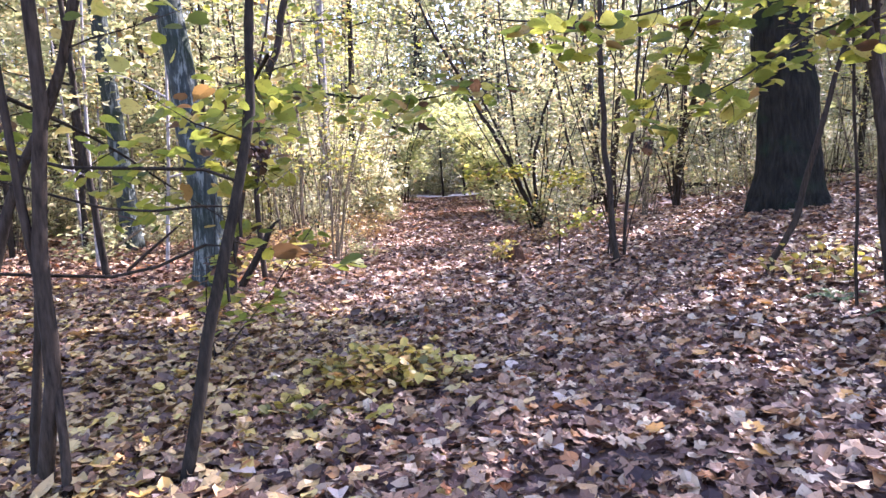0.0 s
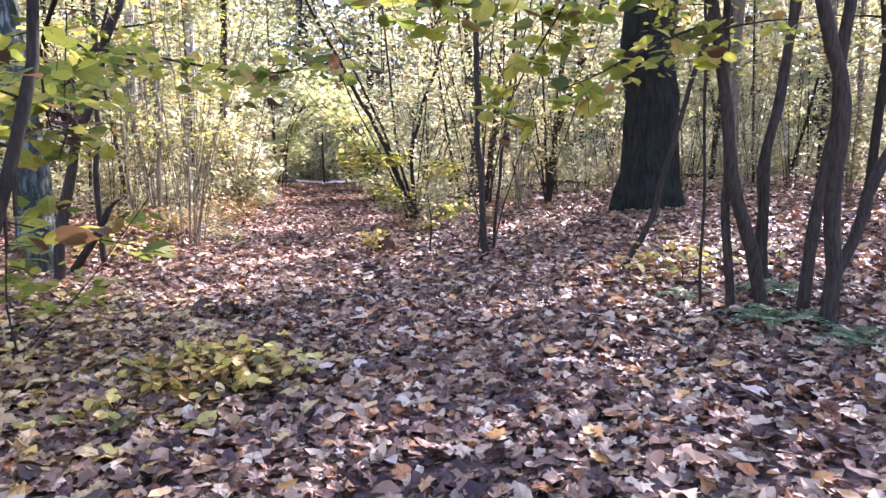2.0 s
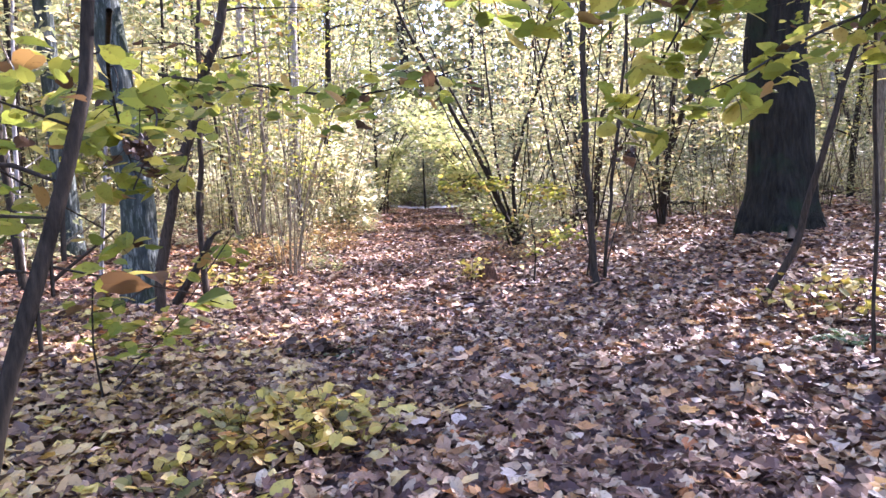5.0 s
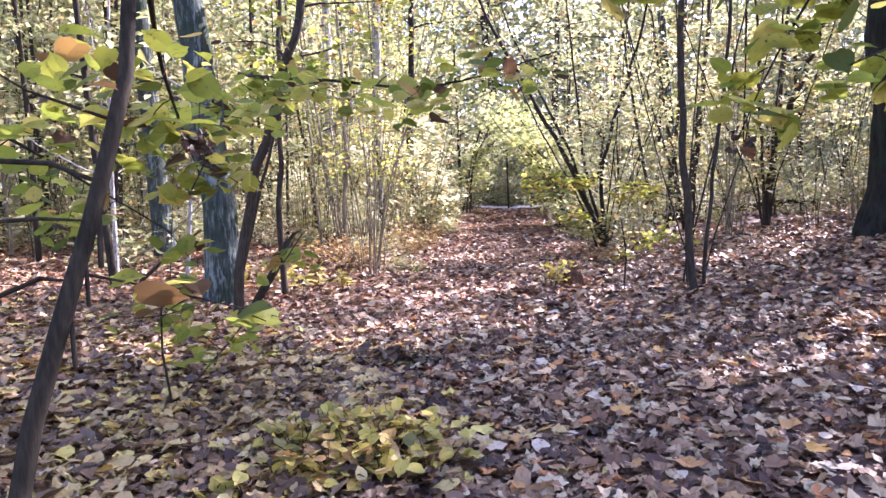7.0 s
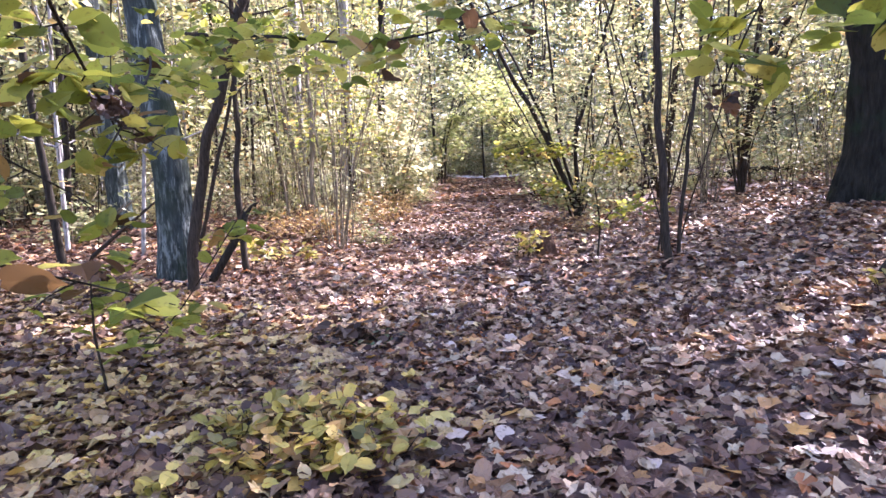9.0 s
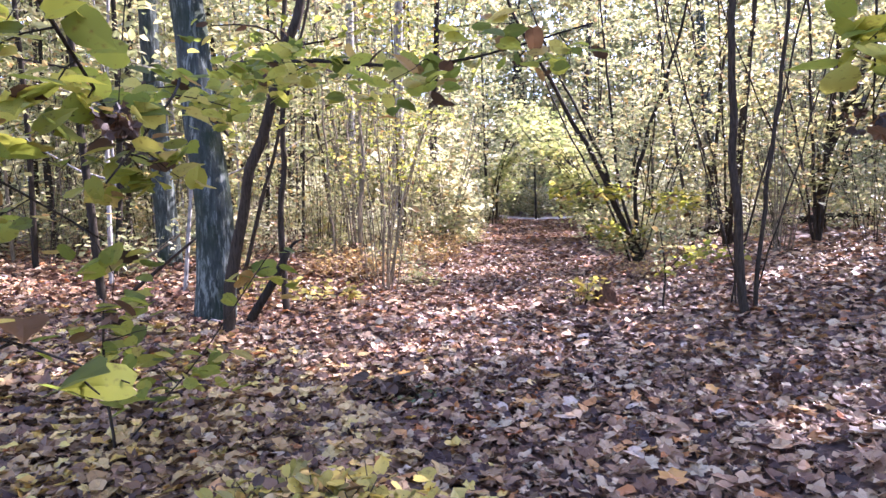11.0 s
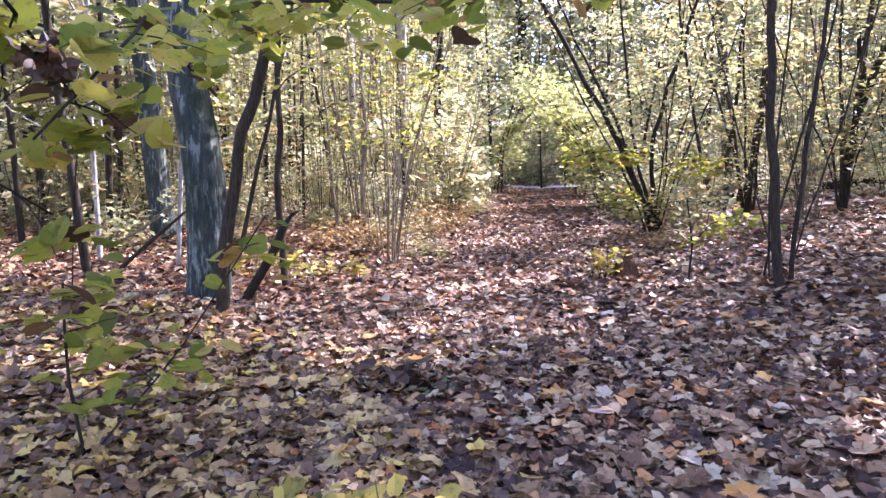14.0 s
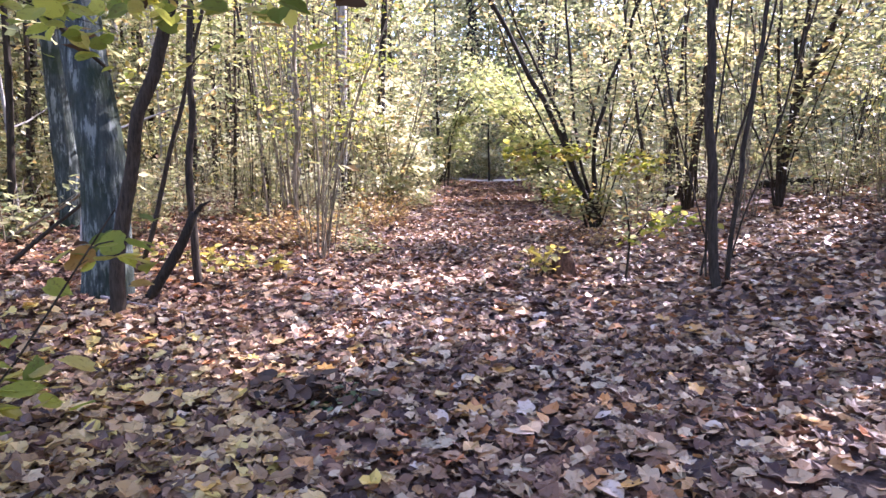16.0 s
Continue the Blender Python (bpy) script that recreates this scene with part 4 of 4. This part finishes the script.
thicket(lows[1:], 22, 304, lambda x, y: x + 0.12 * y > 2.6, (0.8, 9), (13.6, 17.5), 0.5, (0.5, 1.05))
verge = "yellow herbs along the path's edges"
herbs = [coppice("verge_herb", fan_stems(0, 0, n, 0.25, ln, 0.004, rng), lab, 195 + i, M_HAZEL, ln * 1.1, 0.2, 7, 0.2, 0.065, lm, T_FOLD, "herb", verge, 3, 3, 0.4, 4, 0.12)
         for i, (n, ln, lm, lab) in enumerate([(6, 0.2, M_LEAF_FAR, "low yellow herb beside the trodden path"), (7, 0.26, M_LITTER_TAN, "low withered tan herb beside the trodden path")])]
for s, (x, y) in zip(herbs, [(-2.6, 10.3), (0.5, 11.3)]):
    s.matrix_basis = pose(x, y, gz(x, y))
thicket(herbs, 46, 305, lambda x, y: -2.9 < x + 0.12 * y < -1.5, (-5.5, -1.4), (9.7, 20), 0.33, (0.7, 1.3))
thicket(herbs, 22, 306, lambda x, y: 1.75 < x + 0.12 * y < 2.9, (-1.6, 2), (13.4, 22), 0.33, (0.7, 1.4))
thicket(lows[1:], 18, 307, lambda x, y: 1.9 < x + 0.12 * y < 2.6, (-2, 1.6), (13.5, 26), 0.6, (0.6, 1.1))
thicket(lows[1:], 14, 308, lambda x, y: -2.9 < x + 0.12 * y < -1.9, (-6.5, -2.5), (15, 26), 0.6, (0.6, 1.1))
bough([(0.68, 8.75, 0.5), (0.85, 8.72, 0.70), (1.1, 8.7, 0.80), (1.35, 8.7, 0.80)], 0.008, "flat yellow leaf spray on a short sapling", 334, 7, 5, 0.075, 0.12, 0.22)
bough([(0.35, 12.9, 1.5), (0.0, 12.4, 1.62), (-0.5, 12.0, 1.6), (-0.95, 11.8, 1.5)], 0.012, "flat leafy spray held out over the path's edge", 331, 8, 9, 0.095, 0.22, 0.4)
bough([(0.4, 13.0, 1.3), (0.8, 12.4, 1.45), (1.2, 11.9, 1.4), (1.5, 11.6, 1.3)], 0.012, "flat leafy spray below the leaning hazel", 332, 8, 9, 0.095, 0.22, 0.4)
bough([(0.3, 13.1, 0.9), (-0.1, 12.6, 1.0), (-0.5, 12.3, 0.9)], 0.01, "low leafy spray at the hazel's foot", 333, 6, 9, 0.09, 0.2, 0.35)

# hazels that arch over the far end of the path
def arching(x, y, side, label, seed, mat, reach=2.6, high=3.8):
    r = np.random.default_rng(seed)
    z, stems = gz(x, y), []
    for i in range(7):
        k, dy = r.uniform(0.35, 1.1), r.normal(0, 0.9)
        stems.append(([(x + r.normal(0, 0.12), y + r.normal(0, 0.12), z), (x + side * 0.3 * reach * k, y + 0.4 * dy, z + high * 0.5), (x + side * reach * k, y + dy, z + high * r.uniform(0.8, 1.15))], 0.026 * r.uniform(0.6, 1.3)))
    coppice("arching_hazel", stems, label, seed, M_BROWN, high * 1.15, 0.22, 8, 1.2, 0.2, mat, T_FOLD, "coppice", twigs=5, clumps=5, end=0.3, spray=0.42)


arching(-0.7, 20.5, -1, "hazel arching over the path with sage-green leaves", 201, M_LEAF_GREEN, 1.7, 2.8)
arching(-1.2, 24.5, -1, "green-leaved hazel arching across the path", 202, M_LEAF_GREEN, 2.2, 4.0)
arching(-5.4, 27.0, 1, "hazel leaning over the path from its far side", 204, M_LEAF_GREEN, 2.4, 4.2)
# the last three take the near-white leaves, their sunlight painted in
arching(-6.2, 31.5, 1, "pale hazel leaning over the path's end", 205, M_LEAF_SUNLIT, 1.8, 4.2)
arching(-4.3, 19.5, -1, "hazel with leaves coloured pale as if sunlit", 206, M_LEAF_SUNLIT, 2.0, 2.8)
arching(-4.35, 17.6, -1, "low hazel with leaves coloured pale as if sunlit", 207, M_LEAF_SUNLIT, 1.3, 2.0)

# far woods: a belt of leaf sprays and trunks that closes the view
rng = np.random.default_rng(31)
a = np.concatenate([rng.uniform(-math.pi, math.pi, 7000), rng.uniform(-0.9, 0.9, 14000)])
d = rng.uniform(52, 74, 21000)
C = np.stack([d * np.sin(a), d * np.cos(a), 0.6 + rng.uniform(0, 1, 21000) ** 1.3 * 24], 1)
C[:, 2] += ground_z(C[:, 0], np.minimum(C[:, 1], 60))
C = sprays(C, rng, 10, 1.3, 0.4, 0.3)
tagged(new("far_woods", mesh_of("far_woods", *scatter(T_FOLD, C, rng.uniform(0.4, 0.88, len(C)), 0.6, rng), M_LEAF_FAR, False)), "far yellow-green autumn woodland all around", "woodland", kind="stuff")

# ---- fallen leaves ----
rng = np.random.default_rng(3)


def litter(name, label, n, xs, ys, templates, sizes, mat, keep=None, lift=0.04, tilt=0.24):
    x, y = rng.uniform(*xs, n), rng.uniform(*ys, n)
    if keep is not None:
        k = keep(x, y)
        x, y = x[k], y[k]
    z = ground_z(x, y) + 0.008 + rng.uniform(0, 1, len(x)) ** 1.5 * lift
    C, which = np.stack([x, y, z], 1), rng.integers(0, len(templates), len(x))
    pieces = []
    for i, tm in enumerate(templates):
        c = C[which == i]
        pieces.append(scatter(tm, c, rng.uniform(*sizes, len(c)), tilt, rng, None, None, 0.07))
    tagged(new(name, mesh_of(name, *joined(pieces), mat, False)), label, "leaf litter", kind="stuff")


def in_wedge(x, y):
    return np.abs(x) < 1.9 + 0.85 * (y + 0.6)


def beside_wedge(x, y):
    return ~in_wedge(x, y) | (y < -0.8)


def left_side(x, y):
    w = 0.5 + 0.5 * np.tanh((-x - 0.3 - 0.12 * y + 0.35 * np.sin(2.1 * y)) * 2.2)
    w *= np.clip((6.4 - y) / 2.5, 0, 1)
    return in_wedge(x, y) & (rng.uniform(0, 1, len(x)) < w)


litter("leaf_litter", "thick layer of brown, tan and greyed fallen leaves", 70000, (-7.5, 7.5), (-0.8, 7.0), [T_MAPLE, T_OVAL, T_MAPLE2, T_OVAL2, T_MAPLE2], (0.045, 0.118), M_LITTER, in_wedge, 0.045, 0.3)
litter("leaf_litter", "brown fallen leaves on the wood's floor", 60000, (-14, 14), (-9.0, 7.0), [T_FOLD], (0.11, 0.2), M_LITTER, beside_wedge)
litter("leaf_litter", "tan and yellow fallen leaves beside the path", 46000, (-6.5, 0.8), (-0.8, 6.4), [T_MAPLE, T_OVAL, T_OVAL2, T_MAPLE2], (0.06, 0.125), M_LITTER_TAN, left_side, 0.062)
litter("leaf_litter", "thick layer of brown and greyed fallen leaves", 46000, (-12, 12), (7.0, 14.0), [T_OVAL, T_OVAL2], (0.065, 0.13), M_LITTER, lambda x, y: np.abs(x) < 2.5 + 0.9 * y)
litter("leaf_litter", "brown fallen leaves between the far shrubs", 60000, (-26, 26), (14.0, 38.0), [T_FOLD], (0.12, 0.22), M_LITTER, lambda x, y: (np.abs(x) < 1.0 + 0.75 * y) & (np.abs(y - 36.3 - 0.1 * x) > 1.6))


litter("leaf_litter", "reddish-brown trodden leaves along the path", 30000, (-6.5, 1.5), (8.0, 34.0), [T_FOLD, T_OVAL], (0.07, 0.13), M_LITTER_RED, lambda x, y: np.abs(x + 0.12 * y + 0.1 * np.sin(y)) < 0.9 + 0.35 * rng.uniform(0, 1, len(x)) + 0.01 * y, 0.03, 0.22)


def lone_leaves(name, label, group, n, xs, ys, template, sizes, mat, seed):
    """Single leaves that stand out from the litter; alike ones share their mesh."""
    r = np.random.default_rng(seed)
    kinds = [mesh_of(name, *scatter(template, np.zeros((1, 3)), np.array([s]), 0.12, r), mat, False) for s in np.linspace(*sizes, 5)]
    for i in range(n):
        x, y = r.uniform(*xs), r.uniform(*ys)
        ob = tagged(new(name, kinds[i % 5]), label, "leaf", group)
        ob.matrix_basis = pose(x, y, gz(x, y) + 0.045, r.normal(0, 6), r.normal(0, 6), r.uniform(0, 360))


lone_leaves("fallen_maple_leaf", "golden yellow maple leaf lying on the litter", "golden leaves on the ground", 46, (-1.5, 3.0), (0.8, 7.5), T_MAPLE, (0.10, 0.16), M_GOLD, 8)
lone_leaves("fallen_leaf", "bleached pale leaf lying on the litter", "pale leaves on the ground", 50, (-2.5, 3.2), (0.8, 8.5), T_OVAL2, (0.08, 0.13), M_WHITE, 9)
lone_leaves("fallen_maple_leaf", "pale tan maple leaf lying on the litter", "pale leaves on the ground", 40, (-2.5, 3.2), (0.8, 8.5), T_MAPLE2, (0.10, 0.15), M_WHITE, 10)
